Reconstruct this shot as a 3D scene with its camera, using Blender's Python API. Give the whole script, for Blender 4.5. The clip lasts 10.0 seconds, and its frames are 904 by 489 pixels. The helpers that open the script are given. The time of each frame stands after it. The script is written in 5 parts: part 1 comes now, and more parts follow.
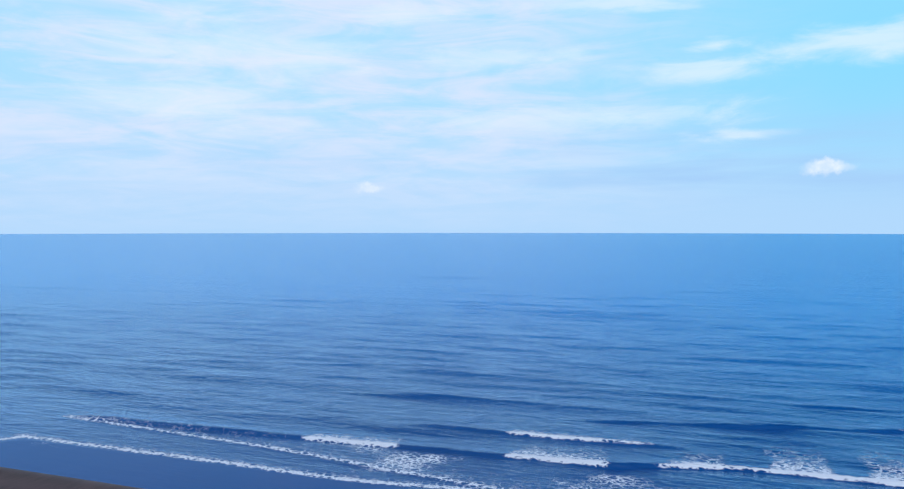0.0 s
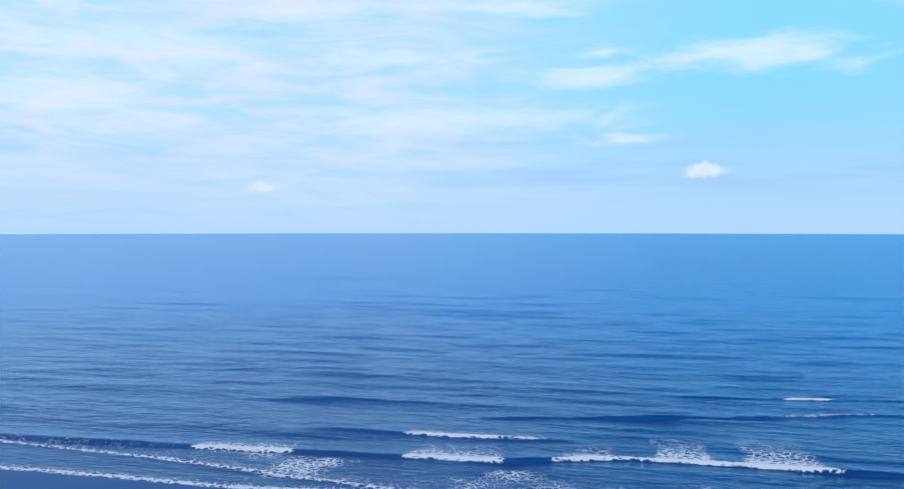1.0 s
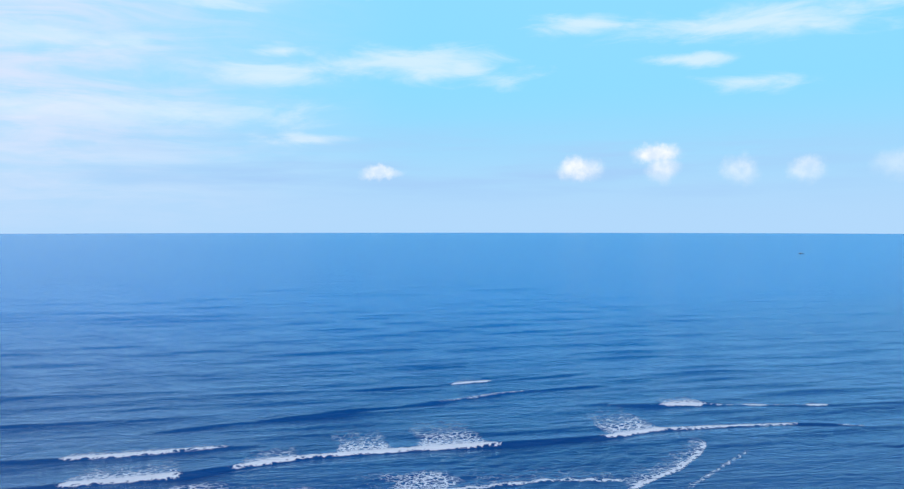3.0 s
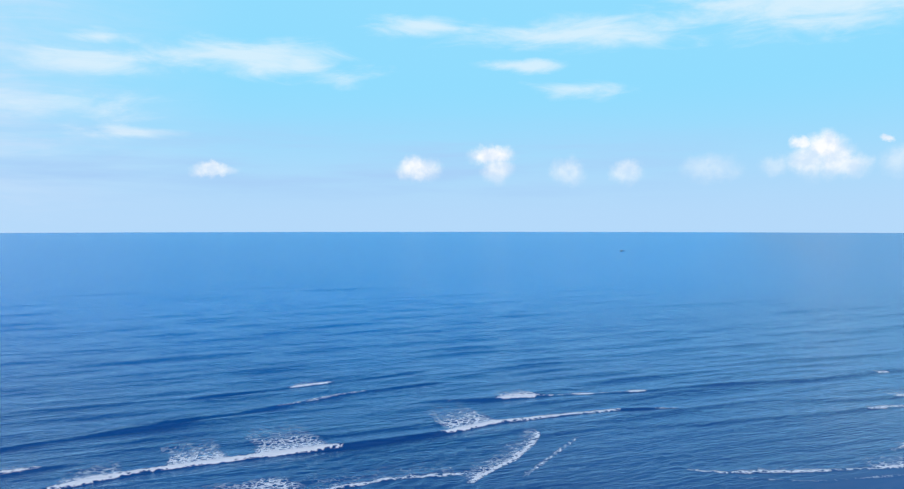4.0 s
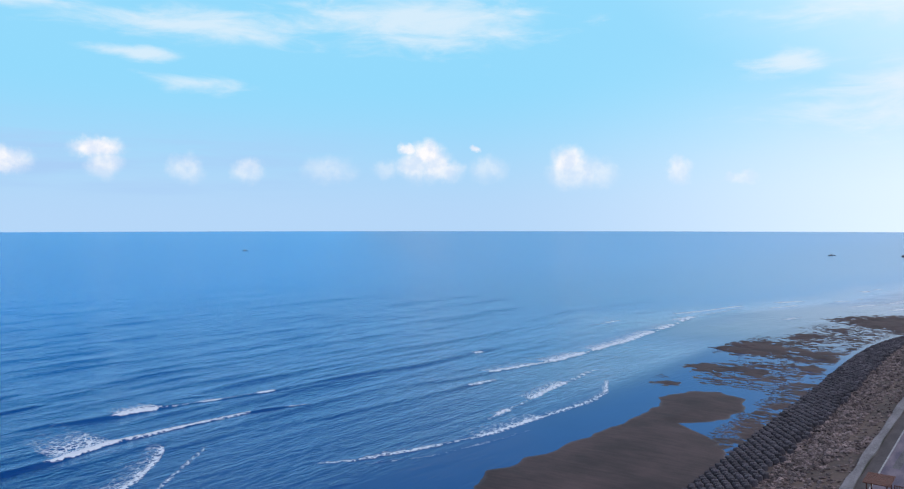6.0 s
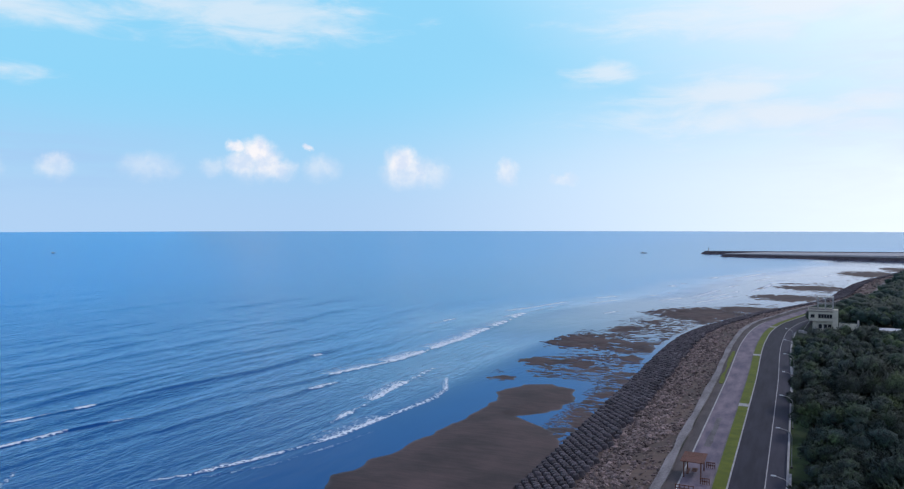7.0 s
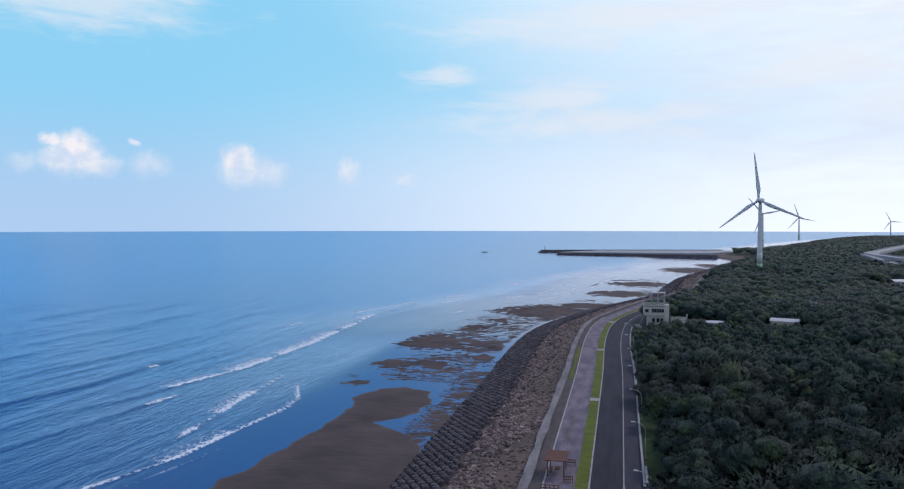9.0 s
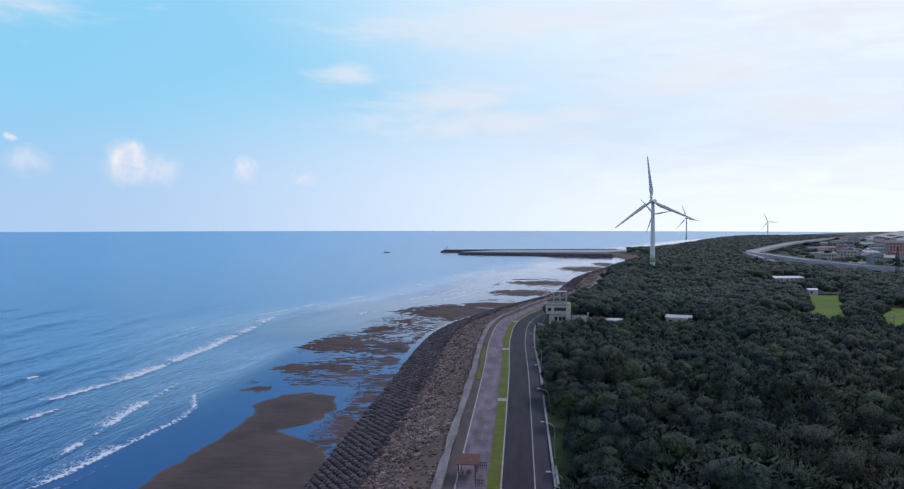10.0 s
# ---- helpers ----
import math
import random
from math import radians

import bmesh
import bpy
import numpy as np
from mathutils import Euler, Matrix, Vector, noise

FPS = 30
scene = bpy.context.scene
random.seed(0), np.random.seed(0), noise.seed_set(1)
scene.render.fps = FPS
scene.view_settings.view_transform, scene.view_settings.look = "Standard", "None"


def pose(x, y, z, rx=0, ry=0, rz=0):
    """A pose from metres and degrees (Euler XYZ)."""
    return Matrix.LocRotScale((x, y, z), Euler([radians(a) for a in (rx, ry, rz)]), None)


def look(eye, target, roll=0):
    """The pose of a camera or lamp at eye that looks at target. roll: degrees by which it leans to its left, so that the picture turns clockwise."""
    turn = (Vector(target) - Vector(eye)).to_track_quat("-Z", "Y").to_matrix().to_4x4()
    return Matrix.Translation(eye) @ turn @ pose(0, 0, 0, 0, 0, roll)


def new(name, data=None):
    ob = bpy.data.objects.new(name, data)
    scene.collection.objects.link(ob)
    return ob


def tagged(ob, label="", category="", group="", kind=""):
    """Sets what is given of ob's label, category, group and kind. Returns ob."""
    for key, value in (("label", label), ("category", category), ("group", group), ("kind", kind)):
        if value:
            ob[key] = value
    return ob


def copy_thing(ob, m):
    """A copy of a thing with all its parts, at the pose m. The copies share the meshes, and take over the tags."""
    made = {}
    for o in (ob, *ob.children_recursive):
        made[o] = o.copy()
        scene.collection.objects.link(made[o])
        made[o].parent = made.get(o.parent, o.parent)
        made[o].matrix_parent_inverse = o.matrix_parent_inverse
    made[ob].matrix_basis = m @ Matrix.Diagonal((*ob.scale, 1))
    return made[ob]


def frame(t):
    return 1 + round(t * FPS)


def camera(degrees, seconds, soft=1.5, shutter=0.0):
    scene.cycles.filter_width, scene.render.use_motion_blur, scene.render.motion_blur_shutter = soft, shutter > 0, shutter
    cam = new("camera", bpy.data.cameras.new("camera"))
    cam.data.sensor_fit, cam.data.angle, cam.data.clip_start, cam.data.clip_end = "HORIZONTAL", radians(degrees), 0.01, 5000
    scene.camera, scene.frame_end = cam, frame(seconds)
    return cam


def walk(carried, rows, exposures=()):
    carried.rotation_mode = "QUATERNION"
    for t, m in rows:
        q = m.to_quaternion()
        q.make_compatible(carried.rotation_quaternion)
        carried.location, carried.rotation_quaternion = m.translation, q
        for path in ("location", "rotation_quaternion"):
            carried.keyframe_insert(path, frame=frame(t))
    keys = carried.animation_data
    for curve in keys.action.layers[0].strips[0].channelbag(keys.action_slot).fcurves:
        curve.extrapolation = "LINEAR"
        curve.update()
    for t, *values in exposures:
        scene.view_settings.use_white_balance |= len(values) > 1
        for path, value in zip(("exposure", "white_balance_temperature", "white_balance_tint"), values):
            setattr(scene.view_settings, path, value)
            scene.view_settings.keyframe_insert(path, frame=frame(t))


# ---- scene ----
cam = camera(62.4, 10.0, soft=1.25)
# seconds, x, y, z, yaw, pitch
ROWS = [
    (0.00, 8.39, -2.11, 44.33, 110.48, -1.40),
    (0.25, 8.39, -2.11, 44.33, 107.48, -1.40),
    (0.50, 8.39, -2.11, 44.33, 103.28, -1.40),
    (1.00, 8.37, -2.12, 44.34, 102.56, -1.38),
    (1.50, 8.35, -2.12, 44.35, 100.38, -1.38),
    (2.00, 8.31, -2.14, 44.37, 97.62, -1.38),
    (2.50, 8.26, -2.15, 44.39, 89.88, -1.40),
    (3.00, 8.17, -2.18, 44.42, 78.38, -1.42),
    (4.50, 7.73, -2.31, 44.52, 58.70, -1.52),
    (5.00, 7.49, -2.39, 44.55, 49.09, -1.54),
    (5.50, 7.10, -2.51, 44.59, 47.50, -1.54),
    (6.00, 6.46, -2.70, 44.64, 37.73, -1.54),
    (6.20, 6.05, -2.83, 44.67, 33.26, -1.54),
    (7.30, 4.14, -3.40, 44.92, 20.41, -1.55),
    (7.50, 3.53, -3.33, 44.95, 16.03, -1.55),
    (8.00, 1.95, -2.57, 44.99, 13.14, -1.56),
    (8.50, 0.80, -1.48, 44.99, 13.14, -1.57),
    (9.00, 0.00, -0.00, 45.00, 12.96, -1.56),
    (9.50, -0.89, 1.34, 44.99, 5.78, -1.57),
    (10.00, -1.77, 2.77, 45.02, 5.40, -1.56),
]
walk(cam, [(t, pose(x, y, z, 90 + pitch, 0, yaw)) for t, x, y, z, yaw, pitch in ROWS],
     exposures=[(0.0, 0.0, 6300, 7), (3.0, 0.0, 6350, 7), (5.0, 0.0, 6600, 9), (6.5, -0.05, 6550, 12), (7.5, -0.12, 6500, 13), (10.0, -0.16, 6500, 15)])

# ---- world, sun ----
SUN_AZ, SUN_EL = -38.0, 42.0      # degrees left of +y, degrees above the horizon


class Nodes:
    """Short hand for node trees."""

    def __init__(self, tree):
        self.t = tree
        tree.nodes.clear()

    def put(self, sock, v):
        if isinstance(v, bpy.types.NodeSocket):
            self.t.links.new(v, sock)
        elif v is not None:
            sock.default_value = v

    def n(self, kind):
        return self.t.nodes.new(kind)

    def math(self, op, a, b=None, c=None, clamp=False):
        m = self.n("ShaderNodeMath")
        m.operation, m.use_clamp = op, clamp
        for i, v in enumerate((a, b, c)):
            self.put(m.inputs[i], v)
        return m.outputs[0]

    def vec(self, op, a, b=None, out=0):
        m = self.n("ShaderNodeVectorMath")
        m.operation = op
        self.put(m.inputs[0], a)
        if b is not None:
            self.put(m.inputs[1], b)
        return m.outputs[out]

    def rng(self, v, a, b, c=0.0, d=1.0, smooth=True):
        m = self.n("ShaderNodeMapRange")
        m.interpolation_type = "SMOOTHSTEP" if smooth else "LINEAR"
        for i, x in enumerate((v, a, b, c, d)):
            self.put(m.inputs[i], x)
        return m.outputs[0]

    def noise(self, vec, scale, detail=4.0, rough=0.55, dist=0.0, colour=False):
        m = self.n("ShaderNodeTexNoise")
        self.put(m.inputs["Vector"], vec)
        m.inputs["Scale"].default_value = scale
        m.inputs["Detail"].default_value = detail
        m.inputs["Roughness"].default_value = rough
        m.inputs["Distortion"].default_value = dist
        return m.outputs["Color" if colour else "Fac"]

    def mix(self, f, a, b, blend="MIX"):
        m = self.n("ShaderNodeMix")
        m.data_type, m.blend_type = "RGBA", blend
        self.put(m.inputs[0], f)
        for s, v in ((m.inputs[6], a), (m.inputs[7], b)):
            self.put(s, (*v, 1.0) if isinstance(v, tuple) and len(v) == 3 else v)
        return m.outputs[2]

    def attribute(self, name):
        m = self.n("ShaderNodeAttribute")
        m.attribute_name = name
        return m.outputs["Fac"]

    def xyz(self, v):
        m = self.n("ShaderNodeSeparateXYZ")
        self.put(m.inputs[0], v)
        return m.outputs

    def comb(self, x, y, z):
        m = self.n("ShaderNodeCombineXYZ")
        for i, v in enumerate((x, y, z)):
            self.put(m.inputs[i], v)
        return m.outputs[0]


def build_world():
    w = bpy.data.worlds.new("sky")
    w.use_nodes = True
    scene.world = w
    N = Nodes(w.node_tree)
    d = N.vec("NORMALIZE", N.n("ShaderNodeTexCoord").outputs["Generated"])
    x, y, z = N.xyz(d)
    az = N.math("MULTIPLY", N.math("ARCTAN2", N.math("MULTIPLY", x, -1.0), y), 57.29578)
    el = N.math("MULTIPLY", N.math("ARCSINE", z), 57.29578)
    sky = N.n("ShaderNodeTexSky")
    sky.sky_type, sky.sun_disc = "NISHITA", False
    sky.sun_elevation, sky.sun_rotation = radians(SUN_EL), radians(-SUN_AZ)
    sky.air_density, sky.dust_density, sky.ozone_density = 1.0, 0.6, 2.5
    col = N.mix(1.0, sky.outputs[0], SKY_TINT, "MULTIPLY")
    col = N.vec("SCALE", col)
    col.node.inputs["Scale"].default_value = SKY_STRENGTH
    # bright low sky, pale haze at the horizon, milky light towards the sun
    col = N.mix(N.rng(el, 38.0, 18.0), col, LOW_SKY)
    col = N.mix(N.rng(el, 11.0, 0.0, 0.0, 0.85), col, HAZE)
    sun = Vector((-math.sin(radians(SUN_AZ)) * math.cos(radians(SUN_EL)), math.cos(radians(SUN_AZ)) * math.cos(radians(SUN_EL)), math.sin(radians(SUN_EL))))
    near_sun = N.vec("DOT_PRODUCT", d, tuple(sun), out=1)
    glow = N.math("MULTIPLY", N.rng(near_sun, 0.48, 0.92, 0.0, 0.9), N.rng(el, 62.0, 22.0, 0.35, 1.0))
    glow = N.math("MAXIMUM", glow, N.math("MULTIPLY", N.rng(az, 38.0, -22.0), N.rng(el, 14.0, 2.0, 0.1, 0.92)))
    col = N.mix(glow, col, (1.12, 1.22, 1.27))
    # streaky high cloud
    k = N.math("ADD", N.math("ABSOLUTE", z), 0.16)
    p = N.comb(N.math("DIVIDE", x, k), N.math("DIVIDE", y, k), 0.0)
    body = N.noise(p, 2.2, 7.0, 0.6, 0.8)
    # soft veil over the northern and southern sky
    veil = N.math("MAXIMUM", N.rng(az, 80.0, 112.0), N.rng(az, 26.0, -14.0, 0.0, 0.5))
    sheets = N.noise(N.comb(N.math("MULTIPLY", az, 0.11), N.math("MULTIPLY", el, 0.62), 0.0), 1.0, 8.0, 0.62, 0.9)
    sheets = N.math("ADD", N.math("MULTIPLY", body, 0.35), N.math("MULTIPLY", sheets, 0.65))
    veil = N.math("MULTIPLY", N.math("MULTIPLY", veil, N.rng(sheets, 0.34, 0.66, 0.34, 1.0)), N.rng(el, -3.0, 7.0))
    col = N.mix(veil, col, (0.72, 0.80, 0.99))
    # cloud streaks: azimuth, elevation, half width, half height
    flat = N.comb(N.math("MULTIPLY", az, 0.16), N.math("MULTIPLY", el, 0.62), 0.0)
    rag = N.noise(flat, 1.0, 7.0, 0.62, 0.5)
    bend = N.vec("MULTIPLY_ADD", N.noise(flat, 0.5, 3.0, colour=True), (5.0, 1.4, 0.0))
    N.put(bend.node.inputs[2], N.comb(N.math("SUBTRACT", az, 2.5), N.math("SUBTRACT", el, 0.7), 0.0))
    high = None
    for a, h, hw, hh in STREAKS:
        r = N.vec("LENGTH", N.vec("MULTIPLY", N.vec("SUBTRACT", bend, (a, h, 0.0)), (1.0 / hw, 1.0 / hh, 0.0)), out=1)
        high = r if high is None else N.math("MINIMUM", high, r)
    high = N.rng(N.math("ADD", high, N.math("MULTIPLY_ADD", rag, -3.2, 1.6)), 1.5, 0.0, 0.0, 0.62)
    high = N.math("MULTIPLY", high, N.rng(az, 86.0, 108.0, 1.0, 0.6))
    col = N.mix(high, col, (0.9, 0.95, 1.0))
    # grey-lilac bank above the horizon
    bank = N.math("MULTIPLY", N.rng(el, 1.0, 3.5), N.rng(el, 8.5, 4.5))
    streak = N.noise(N.comb(N.math("MULTIPLY", az, 0.05), N.math("MULTIPLY", el, 0.5), 0.0), 1.4, 4.0)
    bank = N.math("MULTIPLY", N.math("MULTIPLY", bank, N.rng(streak, 0.35, 0.7)), N.math("MULTIPLY", N.math("MULTIPLY", N.rng(az, 35.0, 65.0), N.rng(az, 112.0, 92.0, 0.25, 1.0)), 0.8))
    col = N.mix(bank, col, (0.40, 0.62, 0.94))
    # fair-weather cumulus along the horizon: azimuth, elevation, half width, half height, weight
    wob = N.noise(d, 34.0, 6.0, 0.66, colour=True)
    q = N.vec("MULTIPLY_ADD", wob, (1.7, 1.7, 0.0))
    N.put(q.node.inputs[2], N.comb(N.math("SUBTRACT", az, 0.85), N.math("SUBTRACT", el, 0.85), 0.0))
    mask = None
    for a, h, hw, hh, wt in PUFFS:
        r = N.vec("LENGTH", N.vec("MULTIPLY", N.vec("SUBTRACT", q, (a, h, 0.0)), (1.0 / hw, 1.0 / hh, 0.0)), out=1)
        m = N.rng(r, 1.15, 0.35, 0.0, wt)
        mask = m if mask is None else N.math("MAXIMUM", mask, m)
    mask = N.math("MULTIPLY", mask, N.rng(el, 2.0, 4.6, 0.4, 1.0))
    shade = N.noise(d, 60.0, 4.0)
    col = N.mix(mask, col, N.mix(N.rng(shade, 0.35, 0.65), (0.76, 0.85, 1.0), (1.0, 1.0, 1.02)))
    bg = N.n("ShaderNodeBackground")
    N.put(bg.inputs[0], col)
    bg.inputs[1].default_value = WORLD_STRENGTH
    out = N.n("ShaderNodeOutputWorld")
    N.t.links.new(bg.outputs[0], out.inputs[0])


SKY_STRENGTH, WORLD_STRENGTH = 0.05, 1.0
SKY_TINT = (0.28, 0.62, 2.3)
LOW_SKY = (0.29, 0.715, 1.0)
HAZE = (0.50, 0.69, 0.96)
STREAKS = [
    (56, 14.2, 8.3, 1.0), (40, 14.9, 8.5, 1.8), (56, 10.1, 3.9, 0.6), (77, 11.9, 3.0, 1.0), (61, 11.8, 2.5, 0.4), (69, 14.8, 3.2, 0.8), (106, 12.4, 5.5, 0.9), (91, 12.9, 2.0, 0.4),
    (80, 12.1, 6.5, 1.2), (92, 11.0, 6.0, 0.9), (101, 8.3, 10.0, 0.9), (89, 6.4, 2.9, 0.4), (126, 12.8, 9.5, 2.2), (114, 15.8, 4.0, 0.9), (98, 16.4, 7.4, 0.6), (129, 9.0, 8.0, 1.8),
    (13.5, 11.2, 3.0, 0.8), (5, 9.4, 6.5, 1.2), (1, 14.8, 11.5, 1.6), (-13, 11.0, 6.0, 1.6), (2, 7.8, 10.0, 1.4), (-20, 8.0, 7.2, 1.5), (-21, 14.2, 5.0, 1.1),
]
PUFFS = [
    (116.8, 2.9, 1.3, 0.45, 0.75), (83.9, 4.0, 1.9, 0.55, 0.8), (68.7, 4.3, 1.9, 1.05, 0.95), (63.1, 5.3, 2.0, 0.9, 1.0), (62.6, 4.2, 1.3, 1.1, 0.7),
    (57.3, 4.0, 1.4, 1.1, 0.5), (53.0, 3.9, 1.3, 1.0, 0.55), (47.0, 4.1, 2.2, 1.2, 0.35), (42.8, 4.2, 1.2, 0.9, 0.35), (41.1, 5.7, 0.8, 0.6, 0.95), (39.7, 5.4, 1.3, 1.2, 1.0), (40.6, 4.4, 1.5, 1.5, 0.75), (39.0, 4.6, 1.2, 1.6, 0.85),
    (38.6, 4.1, 2.0, 1.1, 0.75), (36.1, 5.8, 0.5, 0.35, 0.9), (35.0, 4.2, 1.6, 1.2, 0.4), (29.0, 4.8, 1.5, 1.3, 0.9), (28.4, 3.9, 2.2, 1.5, 0.7), (26.9, 3.9, 1.8, 1.3, 0.5), (20.8, 3.9, 1.0, 1.2, 0.6), (16.6, 3.3, 1.2, 0.6, 0.5),
]
build_world()
sun_lamp = new("sun", bpy.data.lights.new("sun", "SUN"))
sun_lamp.data.energy, sun_lamp.data.angle, sun_lamp.data.color = 1.0, radians(5), (1.0, 0.96, 0.92)
_s = Vector((-math.sin(radians(SUN_AZ)) * math.cos(radians(SUN_EL)), math.cos(radians(SUN_AZ)) * math.cos(radians(SUN_EL)), math.sin(radians(SUN_EL))))
sun_lamp.matrix_world = look(_s * 300, (0, 0, 0))

# ---- materials ----
HAS = {}


def material(name, base, rough=0.8, second=None, scale=1.0, grain=8.0, bump=0.3, metal=0.0, random=0.0, spec=0.4, detail_mix=0.5, along=1.0):
    """A surface with two scales of variation: blotches and grain. base, second: colours."""
    if name in HAS:
        return HAS[name]
    m = bpy.data.materials.new(name)
    m.use_nodes = True
    N = Nodes(m.node_tree)
    co = N.n("ShaderNodeTexCoord").outputs["Object"]
    blot, fine = N.noise(N.vec("MULTIPLY", co, (1.0, along, 1.0)), scale, 5.0), N.noise(co, scale * grain, 5.0, 0.65)
    second = second or tuple(c * 0.6 for c in base)
    f = N.math("ADD", N.math("MULTIPLY", blot, 1 - detail_mix), N.math("MULTIPLY", fine, detail_mix))
    col = N.mix(N.rng(f, 0.33, 0.67), second, base)
    if random:
        r = N.n("ShaderNodeObjectInfo").outputs["Random"]
        r2 = N.n("ShaderNodeNewGeometry").outputs["Random Per Island"]
        v = N.math("MULTIPLY_ADD", N.math("FRACT", N.math("ADD", r, r2)), 2 * random, 1 - random)
        sc = N.vec("SCALE", col)
        N.put(sc.node.inputs["Scale"], v)
        col = sc
    b = N.n("ShaderNodeBsdfPrincipled")
    N.put(b.inputs["Base Color"], col)
    b.inputs["Roughness"].default_value, b.inputs["Metallic"].default_value = rough, metal
    b.inputs["Specular IOR Level"].default_value = spec
    if bump:
        bp = N.n("ShaderNodeBump")
        bp.inputs["Strength"].default_value, bp.inputs["Distance"].default_value = bump, 0.05
        N.put(bp.inputs["Height"], fine)
        N.t.links.new(bp.outputs[0], b.inputs["Normal"])
    out = N.n("ShaderNodeOutputMaterial")
    N.t.links.new(b.outputs[0], out.inputs[0])
    HAS[name] = m
    return m


def sea_material():
    m = bpy.data.materials.new("sea_water")
    m.use_nodes = True
    N = Nodes(m.node_tree)
    co = N.n("ShaderNodeTexCoord").outputs["Object"]
    foam, calm, shoal = N.attribute("foam"), N.attribute("calm"), N.attribute("shoal")
    # ripples, long across the wind
    st = N.vec("MULTIPLY", co, (1.0, 0.2, 1.0))
    big = N.noise(st, 0.22, 3.0, 0.6, 0.3)
    small = N.noise(N.vec("MULTIPLY", co, (1.0, 0.22, 1.0)), 0.9, 4.0, 0.6, 0.5)
    hgt = N.math("ADD", N.math("MULTIPLY", big, 0.8), N.math("MULTIPLY", small, 0.45))
    bp = N.n("ShaderNodeBump")
    bp.inputs["Distance"].default_value = 1.0
    N.put(bp.inputs["Strength"], N.math("MULTIPLY_ADD", calm, -0.9, 1.0))
    N.put(bp.inputs["Height"], hgt)
    chop = N.vec("SUBTRACT", N.noise(N.vec("MULTIPLY", co, (1.0, 0.55, 1.0)), 1.6, 3.0, 0.6, colour=True), (0.5, 0.5, 0.5))
    chop = N.vec("MULTIPLY", chop, (0.26, 0.14, 0.0))
    swell = N.vec("SUBTRACT", N.noise(N.vec("MULTIPLY", co, (1.0, 0.13, 1.0)), 0.034, 2.0, 0.6, colour=True), (0.5, 0.5, 0.5))
    wave = N.vec("SUBTRACT", N.noise(N.vec("MULTIPLY", co, (1.0, 0.16, 1.0)), 0.12, 2.0, 0.6, colour=True), (0.5, 0.5, 0.5))
    chop = N.vec("ADD", chop, N.vec("ADD", N.vec("MULTIPLY", swell, (0.08, 0.03, 0.0)), N.vec("MULTIPLY", wave, (0.16, 0.04, 0.0))))
    slope = N.vec("SCALE", chop)
    N.put(slope.node.inputs["Scale"], N.math("MULTIPLY_ADD", calm, -0.93, 1.0))
    nrm = N.vec("NORMALIZE", N.vec("ADD", bp.outputs[0], slope))
    # lacy foam
    wob = N.vec("ADD", co, N.vec("SCALE", N.noise(co, 0.8, 3.0, colour=True)))
    wob.node.inputs[1].links[0].from_node.inputs["Scale"].default_value = 1.6
    vor = N.n("ShaderNodeTexVoronoi")
    vor.feature = "DISTANCE_TO_EDGE"
    N.put(vor.inputs["Vector"], N.vec("MULTIPLY", wob, (1.0, 0.6, 1.0)))
    vor.inputs["Scale"].default_value = 1.0
    lace = N.math("ADD", N.math("MULTIPLY", N.rng(vor.outputs[0], 0.0, 0.3), 0.5), N.math("MULTIPLY", N.noise(N.vec("MULTIPLY", co, (1.0, 0.6, 1.0)), 0.5, 6.0, 0.75), 0.8))
    f = N.rng(N.math("SUBTRACT", N.math("MULTIPLY", foam, 1.2), lace), -0.06, 0.4, 0.0, 0.88)
    blot = N.noise(co, 0.02, 4.0)
    deep = N.mix(N.rng(blot, 0.3, 0.7), WATER_A, WATER_B)
    sep = N.n("ShaderNodeSeparateXYZ")
    N.put(sep.inputs[0], co)
    # base colour brightened offshore in place of sky reflected by the far waves
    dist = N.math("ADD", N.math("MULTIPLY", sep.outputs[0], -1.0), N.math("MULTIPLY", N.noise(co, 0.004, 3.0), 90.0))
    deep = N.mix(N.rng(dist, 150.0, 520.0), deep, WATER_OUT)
    # greyer colour and gloss to the north, painting in the pale sky reflected there
    north_tint = N.rng(N.math("ADD", sep.outputs[1], sep.outputs[0]), -140.0, 200.0)
    deep = N.mix(N.math("MULTIPLY", north_tint, 0.5), deep, (0.045, 0.085, 0.19))
    deep = N.mix(shoal, deep, (0.045, 0.082, 0.165))
    # wave faces keep a rough sea from turning into a mirror at low angles; still shallows do mirror
    fres = N.n("ShaderNodeFresnel")
    fres.inputs["IOR"].default_value = 1.33
    N.t.links.new(nrm, fres.inputs["Normal"])
    rough = N.rng(fres.outputs[0], 0.03, 0.46, 0.04, SEA_GLOSS)
    still = N.math("MULTIPLY", calm, calm)
    gloss = N.math("ADD", N.math("MULTIPLY", rough, N.math("SUBTRACT", 1.0, still)), N.math("MULTIPLY", fres.outputs[0], N.math("MULTIPLY", still, 0.95)))
    gloss = N.math("MULTIPLY", gloss, N.math("SUBTRACT", 1.0, f))
    dif = N.n("ShaderNodeBsdfDiffuse")
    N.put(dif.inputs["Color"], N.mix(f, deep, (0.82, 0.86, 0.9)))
    glo = N.n("ShaderNodeBsdfGlossy")
